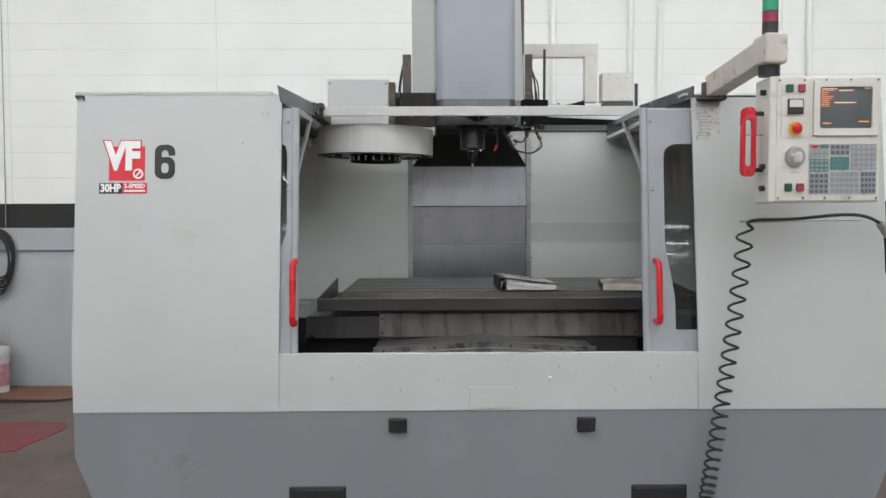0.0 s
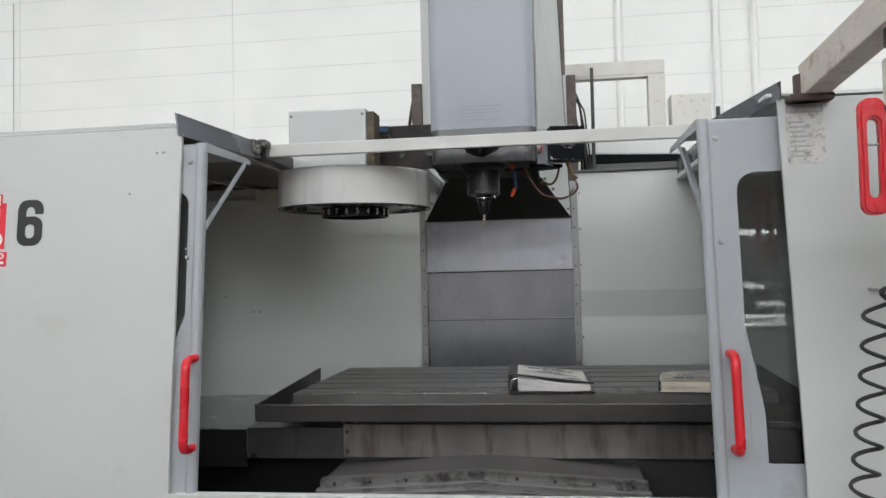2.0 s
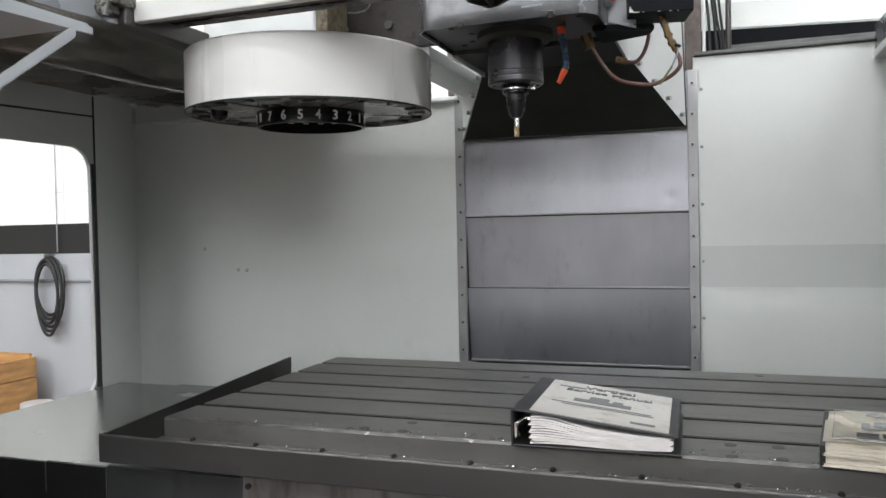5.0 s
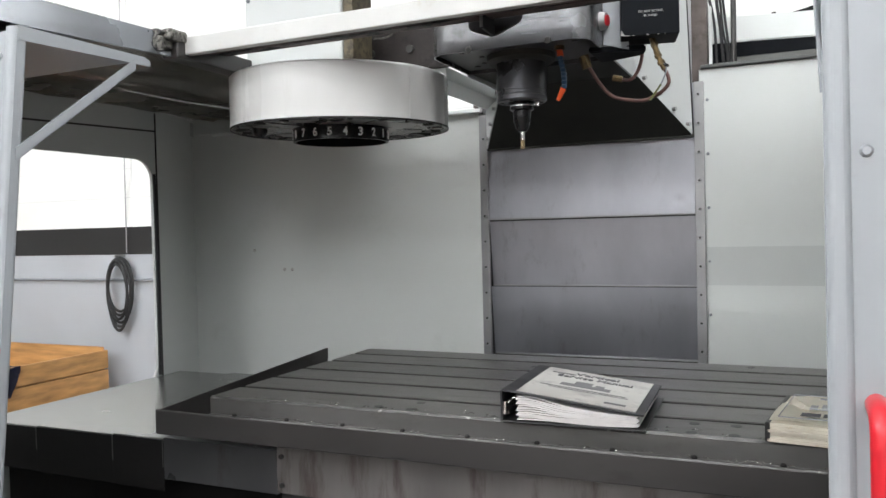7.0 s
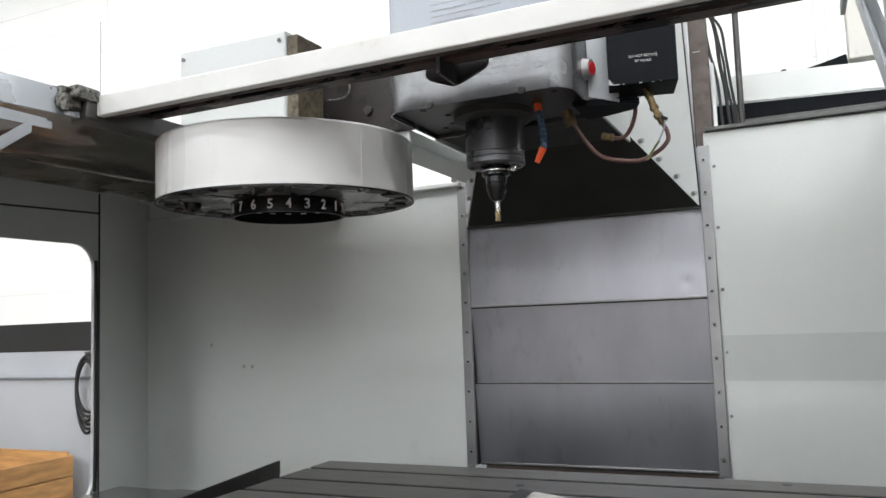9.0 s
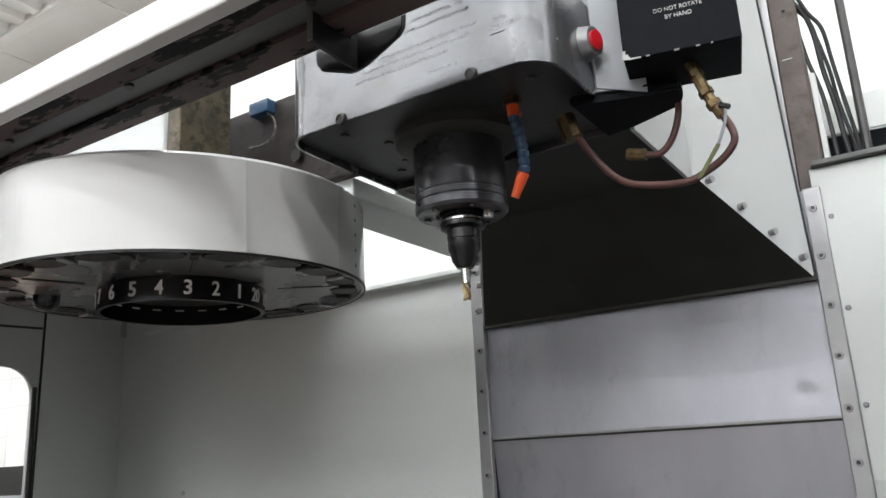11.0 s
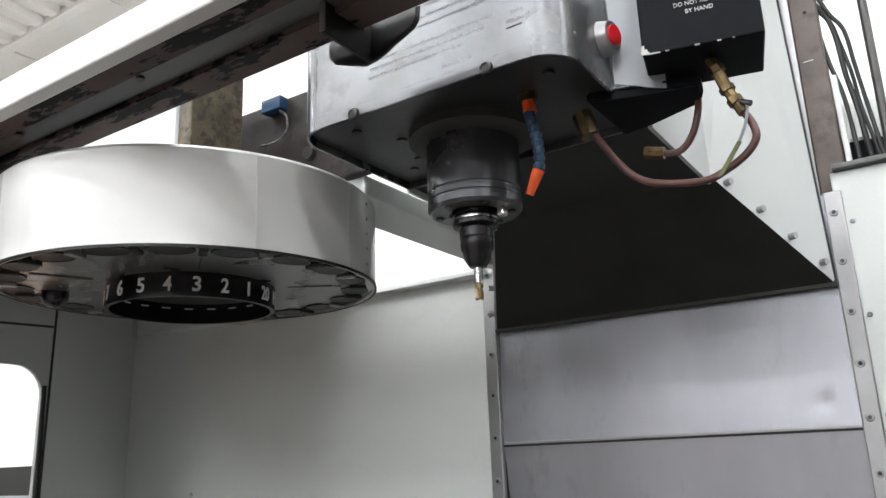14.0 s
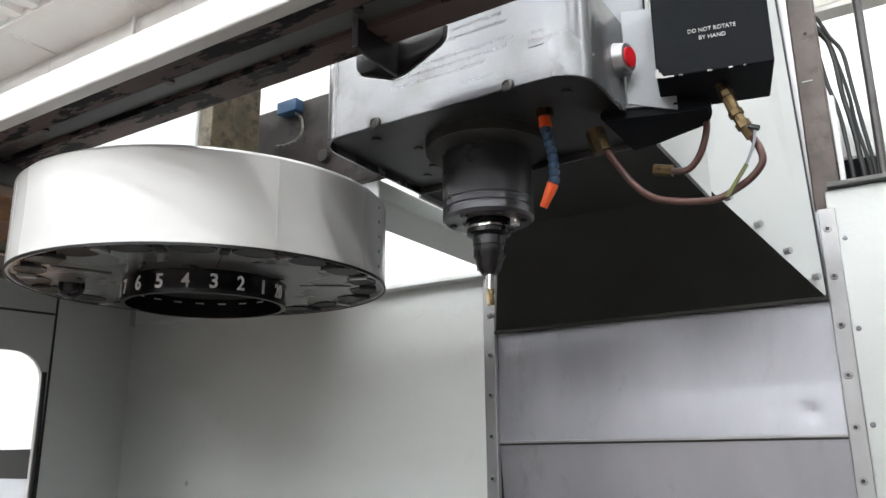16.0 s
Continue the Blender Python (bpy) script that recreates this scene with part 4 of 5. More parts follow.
part("cable_frame", add(box(0.30, 0.81, 1.80, 1.86, 2.49, 2.56, 0.004), box(0.73, 0.81, 1.80, 1.86, 2.20, 2.49, 0.004), box(0.36, 0.73, 1.80, 1.85, 2.478, 2.49, 0.002)), PENDANT, COL, "pale grey cable frame")
for k, line in enumerate((
        ((0.352, 1.62, 2.37), (0.364, 1.62, 2.345), (0.372, 1.622, 2.284), (0.380, 1.618, 2.22), (0.394, 1.62, 2.142), (0.402, 1.62, 1.99)),
        ((0.350, 1.625, 2.394), (0.376, 1.625, 2.372), (0.394, 1.625, 2.325), (0.413, 1.625, 2.284), (0.420, 1.625, 2.21), (0.427, 1.625, 2.137), (0.437, 1.625, 2.043), (0.440, 1.625, 1.99)),
        ((0.352, 1.63, 2.385), (0.384, 1.63, 2.335), (0.397, 1.63, 2.28), (0.402, 1.63, 2.20), (0.412, 1.63, 2.12), (0.417, 1.63, 2.047), (0.423, 1.63, 1.99)),
        ((0.352, 1.64, 2.38), (0.390, 1.64, 2.32), (0.401, 1.635, 2.27), (0.412, 1.638, 2.20), (0.417, 1.64, 2.13), (0.429, 1.64, 2.05), (0.431, 1.64, 1.99)))):
    part("cable", tube(line, (0.0042, 0.0040, 0.0052, 0.0038)[k], 8), RUBBER, COL, "black cable")
part("rod", rod((0.450, 1.61, 1.99), (0.452, 1.61, 2.484), 0.008, 10), TRAYDARK, COL, "dark steel rod")
part("cable_left", tube([(-0.40, 1.62, 2.1), (-0.415, 1.62, 2.25), (-0.39, 1.62, 2.4)], 0.008, 8), RUBBER, COL)
eb = thing("junction_box", "pale grey electrical box with dark screws", "electrical box", (0.94, 1.80, 2.20))
part("box_body", box(0.83, 1.015, 1.76, 1.86, 2.20, 2.375, 0.004), PENDANT, eb)
for x, z in ((0.87, 2.335), (0.925, 2.34), (0.98, 2.34), (0.89, 2.285), (0.945, 2.285)):
    part("screw", rod((x, 1.76, z), (x, 1.755, z), 0.006, 8), LABELGREY, eb)

HEAD = thing("spindle_head", "grey spindle head with wide rear shroud", "spindle head", (0, 1.2, 1.79))
def headplan(w, y0, y1, r):
    pts = [(w, y1), (-w, y1)]
    for cx, a0 in ((-w + r, 180), (w - r, 270)):
        for k in range(6):
            a = radians(a0 + 18 * k)
            pts.append((cx + r * math.cos(a), y0 + r + r * math.sin(a)))
    return pts
part("head_cover", prism(headplan(0.195, 0.79, 1.05, 0.045), "z", 2.071, 2.95), HEADGREY, HEAD, "satin blue-grey front cover", True)
part("nose_band", prism(headplan(0.198, 0.786, 1.05, 0.048), "z", 1.958, 2.070), NOSEPLATE, HEAD, "worn shiny nose band", True)
outer, inner_ = headplan(0.198, 0.786, 1.05, 0.048), headplan(0.194, 0.790, 1.046, 0.044)
bm = bmesh.new()
loops = [[bm.verts.new((x, y, z)) for x, y in loop] for loop, z in ((outer, 1.9578), (outer, 1.943), (inner_, 1.943), (inner_, 1.9578))]
for lo, hi in zip(loops, loops[1:]):
    for k in range(len(lo)):
        bm.faces.new((lo[k], lo[(k + 1) % len(lo)], hi[(k + 1) % len(lo)], hi[k]))
part("band_rim", bm, NOSEPLATE, HEAD, "worn lower rim", True)
part("nose_underside", prism(headplan(0.192, 0.792, 1.045, 0.044), "z", 1.953, 1.9575), HEADUNDER, HEAD)
for x, y in ((-0.13, 0.84), (-0.10, 0.90), (-0.15, 1.0), (0.15, 0.85), (-0.12, 0.97)):
    part("cap_screw", rod((x, y, 1.953), (x, y, 1.950), 0.007, 10), TRAYDARK, HEAD)
KY, KX = 1.33, 0.203
def sheet(corners, mtl, nm, lab=""):
    return part(nm, quad(corners, 0.004), mtl, HEAD, lab)
sheet([(KX, KY, 1.953), (-KX, KY, 1.953), (-0.337, 1.548, 1.792), (0.333, 1.548, 1.792)], SHROUD, "shroud_underside", "black sloping underside plate")
part("rear_underside", quad([(KX - 0.003, 1.05, 1.949), (-KX + 0.003, 1.05, 1.949), (-KX + 0.003, KY, 1.952), (KX - 0.003, KY, 1.952)], 0.004), SHROUD, HEAD)
for s in (-1, 1):
    sheet([(s * KX, KY, 1.953), (s * 0.333, 1.548, 1.792), (s * (0.296 if s > 0 else 0.335), 1.546, 2.95), (s * KX, KY, 2.95)], WHITE, "shroud_side", "off-white flared shroud side")
    part("flank", box(*sorted((s * KX, s * (KX - 0.006))), 1.052, KY, 1.94, 2.95, 0), WHITE, HEAD, "off-white head flank")
    for k in range(4):
        f = (k + 0.5) / 4
        p = Vector((s * KX, KY, 1.953)).lerp(Vector((s * 0.337, 1.548, 1.792)), f)
        part("shroud_screw", rod(p + Vector((0, 0, 0.012)), p + Vector((s * 0.010, -0.006, 0.012)), 0.006, 8), STRIP, HEAD)
part("shroud_back_edge", box(-0.337, 0.337, 1.546, 1.552, 1.786, 1.797, 0.001), SHROUD, HEAD)
part("side_seal", quad([(0.3335, 1.549, 1.792), (0.3365, 1.549, 1.792), (0.2995, 1.549, 2.95), (0.2965, 1.549, 2.95)], 0.006), RUBBER, HEAD, "black edge seal")
part("post_edge", box(0.305, 0.331, 1.5705, 1.5745, 1.955, 2.45, 0.001), STRIP, COL, "bright folded edge of the upright")
part("post_hole", rod((0.357, 1.576, 2.318), (0.357, 1.5742, 2.318), 0.0035, 10), DEEPBLACK, COL)
part("post_scratch", box(0.340, 0.358, 1.5744, 1.5752, 2.218, 2.2195, 0), LABELGREY, COL)
part("head_core", box(-0.18, 0.18, 1.0, 1.54, 2.1, 2.9, 0), SHROUD, HEAD)
for x in (-0.090, 0.104):
    ns = part("nose_screw", lathe([(0.0, 0.002), (0.0045, 0.002), (0.005, 0.005), (0.008, 0.004), (0.0085, 0.0)], (0, 0, 0), 16), TRAYDARK, HEAD, "socket screw", True)
    ns.matrix_local = Matrix.Translation(Vector((x, 0.786, 1.946)) - wpos(HEAD)) @ FRONT
    ns.data.transform(Matrix.Translation(wpos(HEAD)))
    part("screw_socket", rod((x, 0.7838, 1.946), (x, 0.7825, 1.946), 0.005, 8), SHROUD, HEAD)
for k, row in enumerate(((0.02, 0.05, 0.03, 0.045), (0.045, 0.03, 0.05), (0.03, 0.055, 0.025, 0.03), (0.05, 0.04), (0.04, 0.03, 0.05, 0.02))):
    x = -0.082
    for w_ in row:
        part("print_bar", box(x, x + w_, 0.7890, 0.7899, 2.151 - 0.0125 * k, 2.1528 - 0.0125 * k, 0), COVERPRINT, HEAD)
        x += w_ + 0.004
for words, x, z, ink, wide in (("ATC FWD, ATC REV", 0.040, 2.058, INK, 0.070), ("TOOL CHANGE CYCLE, THE", 0.050, 2.044, INK, 0.096), ("WILL MOVE IN AND CRUSH YOUR", 0.048, 2.032, INK, 0.118), ("TO AVOID TOOL CHANGER DAMAGE, ENSURE THAT", 0.026, 2.009, PALEINK, 0.179), ("TOOLS ARE PROPERLY ALIGNED WITH SPINDLE", 0.020, 1.998, PALEINK, 0.168), ("DRIVE LUGS WHEN LOADING TOOLS !!", 0.004, 1.987, PALEINK, 0.139), ("TOOL", 0.146, 2.004, PALEINK, 0.018), ("RELEASE", 0.147, 1.994, PALEINK, 0.030), ("WARNING !!", 0.064, 1.967, PALEINK, 0.043)):
    part("caption", lettering(words, 0.0066, face_front(x, 0.7858, z), -0.00008, wide, 0.0003), ink, HEAD)
part("caption_rule", box(0.132, 0.152, 0.7852, 0.786, 1.9858, 1.9868, 0), INK, HEAD)
SPX, SPY = -0.011, 0.94
part("spindle_collar", lathe([(0.0, 0.0), (0.086, 0.0), (0.086, -0.014), (0.078, -0.020), (0.060, -0.021)], (SPX, SPY, 1.953), 56), SHROUD, HEAD, "dark cast collar", True)
part("spindle_housing", lathe([(0.0625, 0.088), (0.0625, 0.014), (0.061, 0.0128), (0.061, 0.0112), (0.0625, 0.010), (0.0625, 0.003), (0.061, 0.0018), (0.061, 0.0002), (0.063, -0.001), (0.063, -0.010), (0.059, -0.014), (0.036, -0.014), (0.034, -0.010), (0.0, -0.012)], (SPX, SPY, 1.85), 64), SPINDLE, HEAD, "black steel spindle nose", True)
for k in range(6):
    a = 2 * math.pi * (k + 0.3) / 6
    part("flange_screw", rod((SPX + 0.049 * math.cos(a), SPY + 0.049 * math.sin(a), 1.836), (SPX + 0.049 * math.cos(a), SPY + 0.049 * math.sin(a), 1.833), 0.0055, 8), TRAYDARK, HEAD)
part("drive_key", box(0.027, 0.036, 0.930, 0.942, 1.824, 1.836, 0.001), CHROME, HEAD, "bright drive key")
TOOL = thing("tool_holder", "black collet tool holder with gold coated end mill", "tool holder", (SPX, SPY, 1.735))
part("holder_body", lathe([(0.0, 0.006), (0.031, 0.006), (0.031, -0.002), (0.0265, -0.0035), (0.026, -0.008), (0.0305, -0.010), (0.0305, -0.016), (0.026, -0.019), (0.0225, -0.020), (0.0225, -0.032), (0.0208, -0.033), (0.0208, -0.035), (0.0218, -0.036), (0.0218, -0.047), (0.019, -0.051), (0.0175, -0.061), (0.011, -0.071), (0.0, -0.071)], (SPX, SPY, 1.834), 40), BLACKSTEEL, TOOL, "", True)
part("chrome_ring", lathe([(0.0268, 0), (0.0290, -0.0005), (0.0290, -0.0035), (0.0268, -0.004), (0.0268, 0)], (SPX, SPY, 1.8290), 40), CHROME, TOOL, "bright worn groove", True)
part("end_mill", rod((SPX, SPY, 1.765), (SPX, SPY, 1.742), 0.0058, 12), CHROME, TOOL)
part("mill_tip", add(*[tube([(SPX + 0.0034 * math.cos(a0 + 3.4 * f), SPY + 0.0034 * math.sin(a0 + 3.4 * f), 1.745 - 0.024 * f) for f in (0, .2, .4, .6, .8, 1)], 0.0028, 6, 3) for a0 in (0, 2.1, 4.2)]), GOLD, TOOL, "gold coated fluted tip")
# coolant nozzle
NZ = part("nozzle", rod((0.104, 0.885, 1.954), (0.104, 0.885, 1.943), 0.012, 10), BRASS, HEAD, "brass nozzle fitting")
part("nozzle_ball", rod((0.104, 0.885, 1.944), (0.106, 0.885, 1.928), 0.0075, 12, 0.0085), ORANGE, NZ)
for k in range(8):
    f = k / 8
    p = Vector((0.105 + 0.009 * math.sin(2.2 * f), 0.885, 1.930 - 0.079 * f))
    part("nozzle_segment", lathe([(0.0045, 0), (0.0070, -0.002), (0.0070, -0.006), (0.005, -0.0099)], p, 12), BLUE, NZ, "blue hose segment", True)
part("nozzle_tip", rod((0.112, 0.885, 1.852), (0.097, 0.886, 1.824), 0.0078, 12, 0.005), ORANGE, NZ, "orange nozzle tip", True)
# drive box and hoses on the head's flank
DB = Matrix.Translation((0.249, 0.892, 0)) @ Matrix.Rotation(radians(13), 4, "Z")
mb = part("drive_box", turned(box(0, 0.131, 0, 0.10, 1.959, 2.085, 0.002), DB), DRIVEBLACK, HEAD, "chipped black drive box with white caution words")
for words, z, wide in (("DO NOT ROTATE", 2.013, 0.054), ("BY HAND", 2.003, 0.030)):
    part("caption", lettering(words, 0.0074, DB @ face_front(0.067, -0.0004, z), 0.0, wide, 0.0003), LABELGREY, mb)
rk = random.Random(11)
for k in range(9):
    x, w_ = 0.004 + 0.118 * rk.random(), 0.002 + 0.004 * rk.random()
    part("paint_chip", turned(box(x, min(x + w_, 0.130), -0.0008, 0.0006, 1.9586, 1.9598 + 0.0005 * rk.random(), 0), DB), LABELGREY, mb)
for x, z, w_, h_ in ((0.0, 1.960, 0.003, 0.011), (0.0, 1.9595, 0.008, 0.003), (0.003, 1.962, 0.003, 0.004)):
    part("paint_chip", turned(box(x - 0.0008, x + w_, -0.0007, 0.0006, z, z + h_, 0.0003), DB), LABELGREY, mb)

part("bracket", prism([(0.1660, 0.918), (0.2333, 0.946), (0.2939, 0.958), (0.2903, 0.981), (0.2794, 1.009), (0.2097, 1.033), (0.1660, 1.045)], "z", 1.936, 1.950, 0.003), DRIVEBLACK, HEAD, "black folded bracket")
part("side_plate", quad([(0.2, 0.93, 1.955), (0.256, 0.95, 1.94), (0.256, 0.95, 2.085), (0.2, 0.93, 2.085)], 0.003), GREY, HEAD)
rb = part("release_button", rod((0.197, 0.905, 2.004), (0.214, 0.902, 2.003), 0.0225, 24, 0.018), STRIP, HEAD, "chrome tool release button", True)
part("button_cap", rod((0.2138, 0.902, 2.003), (0.2172, 0.9013, 2.0027), 0.0125, 24), RED, rb, "red push cap")
part("coolant_hose", tube([(0.1500, 0.95, 1.935), (0.1590, 0.95, 1.910), (0.1862, 0.95, 1.864), (0.2097, 0.95, 1.837), (0.2378, 0.95, 1.824), (0.2858, 0.95, 1.816), (0.3129, 0.95, 1.824), (0.3337, 0.95, 1.836), (0.3459, 0.95, 1.851), (0.3455, 0.95, 1.866), (0.3400, 0.95, 1.880), (0.3319, 0.95, 1.897)], 0.0044, 12), COPPER, HEAD, "red-brown coolant hose", True)
part("coolant_hose", tube([(0.2224, 1.0, 1.882), (0.2432, 1.0, 1.877), (0.2568, 1.0, 1.883), (0.2686, 1.0, 1.900), (0.2767, 1.0, 1.925), (0.2785, 1.0, 1.945)], 0.0044, 12), COPPER, HEAD, "red-brown coolant hose", True)
for p0, p1, r in (((0.148, 0.945, 1.936), (0.156, 0.948, 1.905), 0.0125), ((0.2061, 0.998, 1.886), (0.2296, 1.0, 1.880), 0.008), ((0.3093, 0.95, 1.962), (0.3229, 0.95, 1.918), 0.0070), ((0.3220, 0.95, 1.920), (0.3373, 0.95, 1.884), 0.0062)):
    part("hose_fitting", rod(p0, p1, r, 8), BRASS, HEAD, "brass hose fitting")
part("thin_lead", tube([(0.3437, 0.943, 1.891), (0.3400, 0.942, 1.872), (0.3310, 0.942, 1.852), (0.3201, 0.942, 1.834)], 0.0018, 6), KEYGREY, HEAD, "thin grey lead", True)
for p0, p1 in (((0.3220, 0.95, 1.921), (0.3247, 0.95, 1.914)), ((0.3283, 0.95, 1.905), (0.3319, 0.95, 1.897)), ((0.3138, 0.95, 1.948), (0.3165, 0.95, 1.940))):
    part("hose_nut", rod(p0, p1, 0.0088, 6), BRASS, HEAD, "brass hexagon nut")
part("valve_knob", rod((0.3373, 0.945, 1.896), (0.3473, 0.942, 1.890), 0.0035, 10), BLACKSTEEL, HEAD, "dark valve knob")
part("pipe_clip", quad([(0.3020, 0.943, 1.814), (0.3283, 0.943, 1.850), (0.3319, 0.943, 1.848), (0.3066, 0.943, 1.813)], 0.003), OLIVECLIP, HEAD, "olive rubber strip")

# ---- tool changer ----
CX, CY, CZ = -0.505, 0.882, 1.796
CAR = thing("tool_carousel", "round white tool carousel with black number ring", "tool changer", (CX, CY, CZ))
R = 0.290
part("cover", lathe([(R - 0.006, 0.0), (R, 0.0), (R, 0.131), (R - 0.005, 0.136), (0.0, 0.137)], (CX, CY, CZ), 128), CARCOVER, CAR, "glossy off-white drum cover", True)
a = radians(-23.4)
part("cover_seam", turned(box(R - 0.001, R + 0.0014, -0.0012, 0.0012, CZ + 0.003, CZ + 0.130, 0), Matrix.Translation((CX, CY, 0)) @ Matrix.Rotation(a, 4, "Z")), CARCOVER, CAR)
for k in range(5):
    m = Matrix.Translation((CX, CY, CZ + 0.02 + 0.024 * k)) @ Matrix.Rotation(radians(21), 4, "Z")
    part("cover_rivet", turned(rod((R - 0.001, 0, 0), (R + 0.0015, 0, 0), 0.003, 8), m), KEYGREY, CAR)
part("cover_lip", lathe([(R - 0.0015, 0.0), (R + 0.0012, 0.0), (R + 0.0012, 0.004), (R - 0.0015, 0.004), (R - 0.0015, 0.0)], (CX, CY, CZ - 0.0015), 128), DEEPBLACK, CAR, "dark lower rim", True)
part("disc", lathe([(0.0, 0.004), (R - 0.006, 0.004), (R - 0.006, 0.012), (0.0, 0.012)], (CX, CY, CZ), 128), CARDISC, CAR, "grey metal pocket disc")
for k in range(20):
    a = 2 * math.pi * (k + 0.5) / 20
    m = Matrix.Translation((CX, CY, CZ + 0.0036)) @ Matrix.Rotation(a, 4, "Z")
    part("pocket", turned(rod((0, 0, -0.0012), (0, 0, 0.006), 0.029, 28), m @ Matrix.Translation((0.256, 0, 0)) @ Matrix.Diagonal((0.72, 1.0, 1.0, 1.0))), DEEPBLACK, CAR)
    part("pocket_rim", turned(lathe([(0.0285, -0.0016), (0.0315, -0.0016), (0.0315, 0.002), (0.0285, 0.002), (0.0285, -0.0016)], (0, 0, 0), 28), m @ Matrix.Translation((0.256, 0, 0)) @ Matrix.Diagonal((0.72, 1.0, 1.0, 1.0))), BLACKSTEEL, CAR)
    part("pocket_finger", turned(box(0.248, 0.275, -0.006, 0.006, -0.006, -0.0005, 0.0015), m @ Matrix.Rotation(radians(9), 4, "Z")), SHROUD if k % 3 else CARDISC, CAR)
    if k % 4 == 1:
        part("disc_groove", turned(box(0.15, 0.235, -0.0008, 0.0008, -0.0012, 0.002, 0), m @ Matrix.Rotation(radians(9), 4, "Z")), TRAYDARK, CAR)
ring = part("number_ring", lathe([(0.121, 0.0), (0.128, 0.0), (0.128, 0.036), (0.121, 0.036), (0.121, 0.0)], (CX, CY, CZ - 0.032), 72), NUMBLACK, CAR, "glossy black number ring", True)
part("ring_floor", lathe([(0.0, 0.0), (0.121, 0.0), (0.121, 0.003), (0.0, 0.003)], (CX, CY, CZ + 0.001), 48), SHROUD, CAR)
for nbr in range(1, 21):
    a = radians(-36 + (3 - nbr) * 18)
    part("numeral", lettering(str(nbr), 0.030, Matrix.Translation((CX + 0.1285 * math.cos(a), CY + 0.1285 * math.sin(a), CZ - 0.015)) @ Matrix.Rotation(a + math.pi / 2, 4, "Z") @ FRONT, 0.0005, (0.0042 if nbr == 1 else 0.0118) if nbr < 10 else 0.022), DECALWHITE, ring, "white numeral")
    m = Matrix.Translation((CX, CY, CZ - 0.008)) @ Matrix.Rotation(a, 4, "Z")
    part("index_mark", turned(box(0.1195, 0.1208, -0.007, 0.007, 0, 0.002, 0), m), PAPER, ring)
part("tool_nose", lathe([(0.0, -0.019), (0.010, -0.018), (0.017, -0.013), (0.020, -0.005), (0.020, 0.004), (0.0, 0.004)], (CX - 0.174, CY - 0.125, CZ), 24), BLACKSTEEL, CAR, "black collet nose in its pocket", True)
part("drive_cover", box(-0.735, -0.435, 0.78, 0.89, 1.939, 2.168, 0.006), WHITE, CAR, "off-white motor cover")
part("drive_cover_side", box(-0.434, -0.405, 0.785, 0.885, 1.939, 2.155, 0.003), OLIVE, CAR, "brown stained side plate")
for x in (-0.722, -0.448):
    part("screw", rod((x, 0.78, 2.145), (x, 0.776, 2.145), 0.005, 8), KEYDARK, CAR)
CAR.rotation_euler = (radians(0.8), radians(0.7), 0)
SL = thing("changer_slide", "dark oily slide plate carrying the tool changer", "slide plate", (-0.31, 1.0, 1.95))
part("slide_plate", box(-0.72, -0.20, 0.965, 0.985, 1.955, 2.13, 0.004), SLIDEDARK, SL)
part("slide_rail", box(-0.72, -0.20, 0.985, 1.05, 2.09, 2.125, 0.004), SLIDEDARK, SL)
part("slide_arm", box(-0.335, -0.235, 0.985, 1.60, 1.925, 1.96, 0.004), INNER, SL, "pale grey support arm")
part("sensor", box(-0.43, -0.385, 0.945, 0.965, 2.105, 2.128, 0.002), BLUE, SL, "small blue proximity sensor")
part("sensor_lead", tube([(-0.395, 0.955, 2.105), (-0.38, 0.955, 2.09), (-0.376, 0.955, 2.07), (-0.385, 0.955, 2.055), (-0.41, 0.957, 2.05), (-0.44, 0.957, 2.052)], 0.0023, 8), CLAMP, SL, "short braided lead")
for x in (-0.45, -0.33, -0.225):
    part("bolt_head", rod((x, 0.965, 2.012), (x, 0.955, 2.012), 0.011, 10), TRAYDARK, SL)

# ---- control pendant ----
PEN = thing("control_pendant", "cream operator panel with screen, keys and red grab handle", "control panel", (1.10, -0.36, 1.55))
PM = Matrix.Translation((1.154, -0.375, 1.756)) @ Matrix.Rotation(radians(-1), 4, "Z") @ Matrix.Diagonal((0.94, 1.0, 1.02, 1.0))
def pp(name, bm, material, parent=PEN, label="", smooth=False):
    return part(name, turned(bm, PM), material, parent, label, smooth)
pp("case", box(-0.205, 0.205, 0.0, 0.13, -0.215, 0.215, 0.006), PENDANT, PEN, "cream textured steel case")
pp("face_plate", box(-0.180, 0.198, -0.004, 0.0, -0.208, 0.208, 0.001), PENDANT)
for z0, z1 in ((0.150, 0.198), (0.078, 0.146), (0.006, 0.074)):
    pp("sub_panel", box(-0.165, -0.068, -0.006, -0.004, z0, z1, 0.001), PENDANT)
for z in (0.172, -0.163):
    for x, m_ in ((-0.137, GREEN), (-0.093, REDDK)):
        pp("push_button", box(x - 0.013, x + 0.013, -0.016, -0.006, z - 0.013, z + 0.013, 0.002), m_, PEN, "square push button")
lm = pp("load_meter", box(-0.143, -0.085, -0.014, -0.006, 0.085, 0.137, 0.003), BLACK, PEN, "small analogue load meter")
pp("meter_face", box(-0.138, -0.090, -0.0155, -0.014, 0.108, 0.133, 0.001), PAPER, lm)
es = pp("stop_button", rod((-0.112, -0.006, 0.036), (-0.112, -0.010, 0.036), 0.025, 24), YELLOW, PEN, "red mushroom stop button on yellow ring")
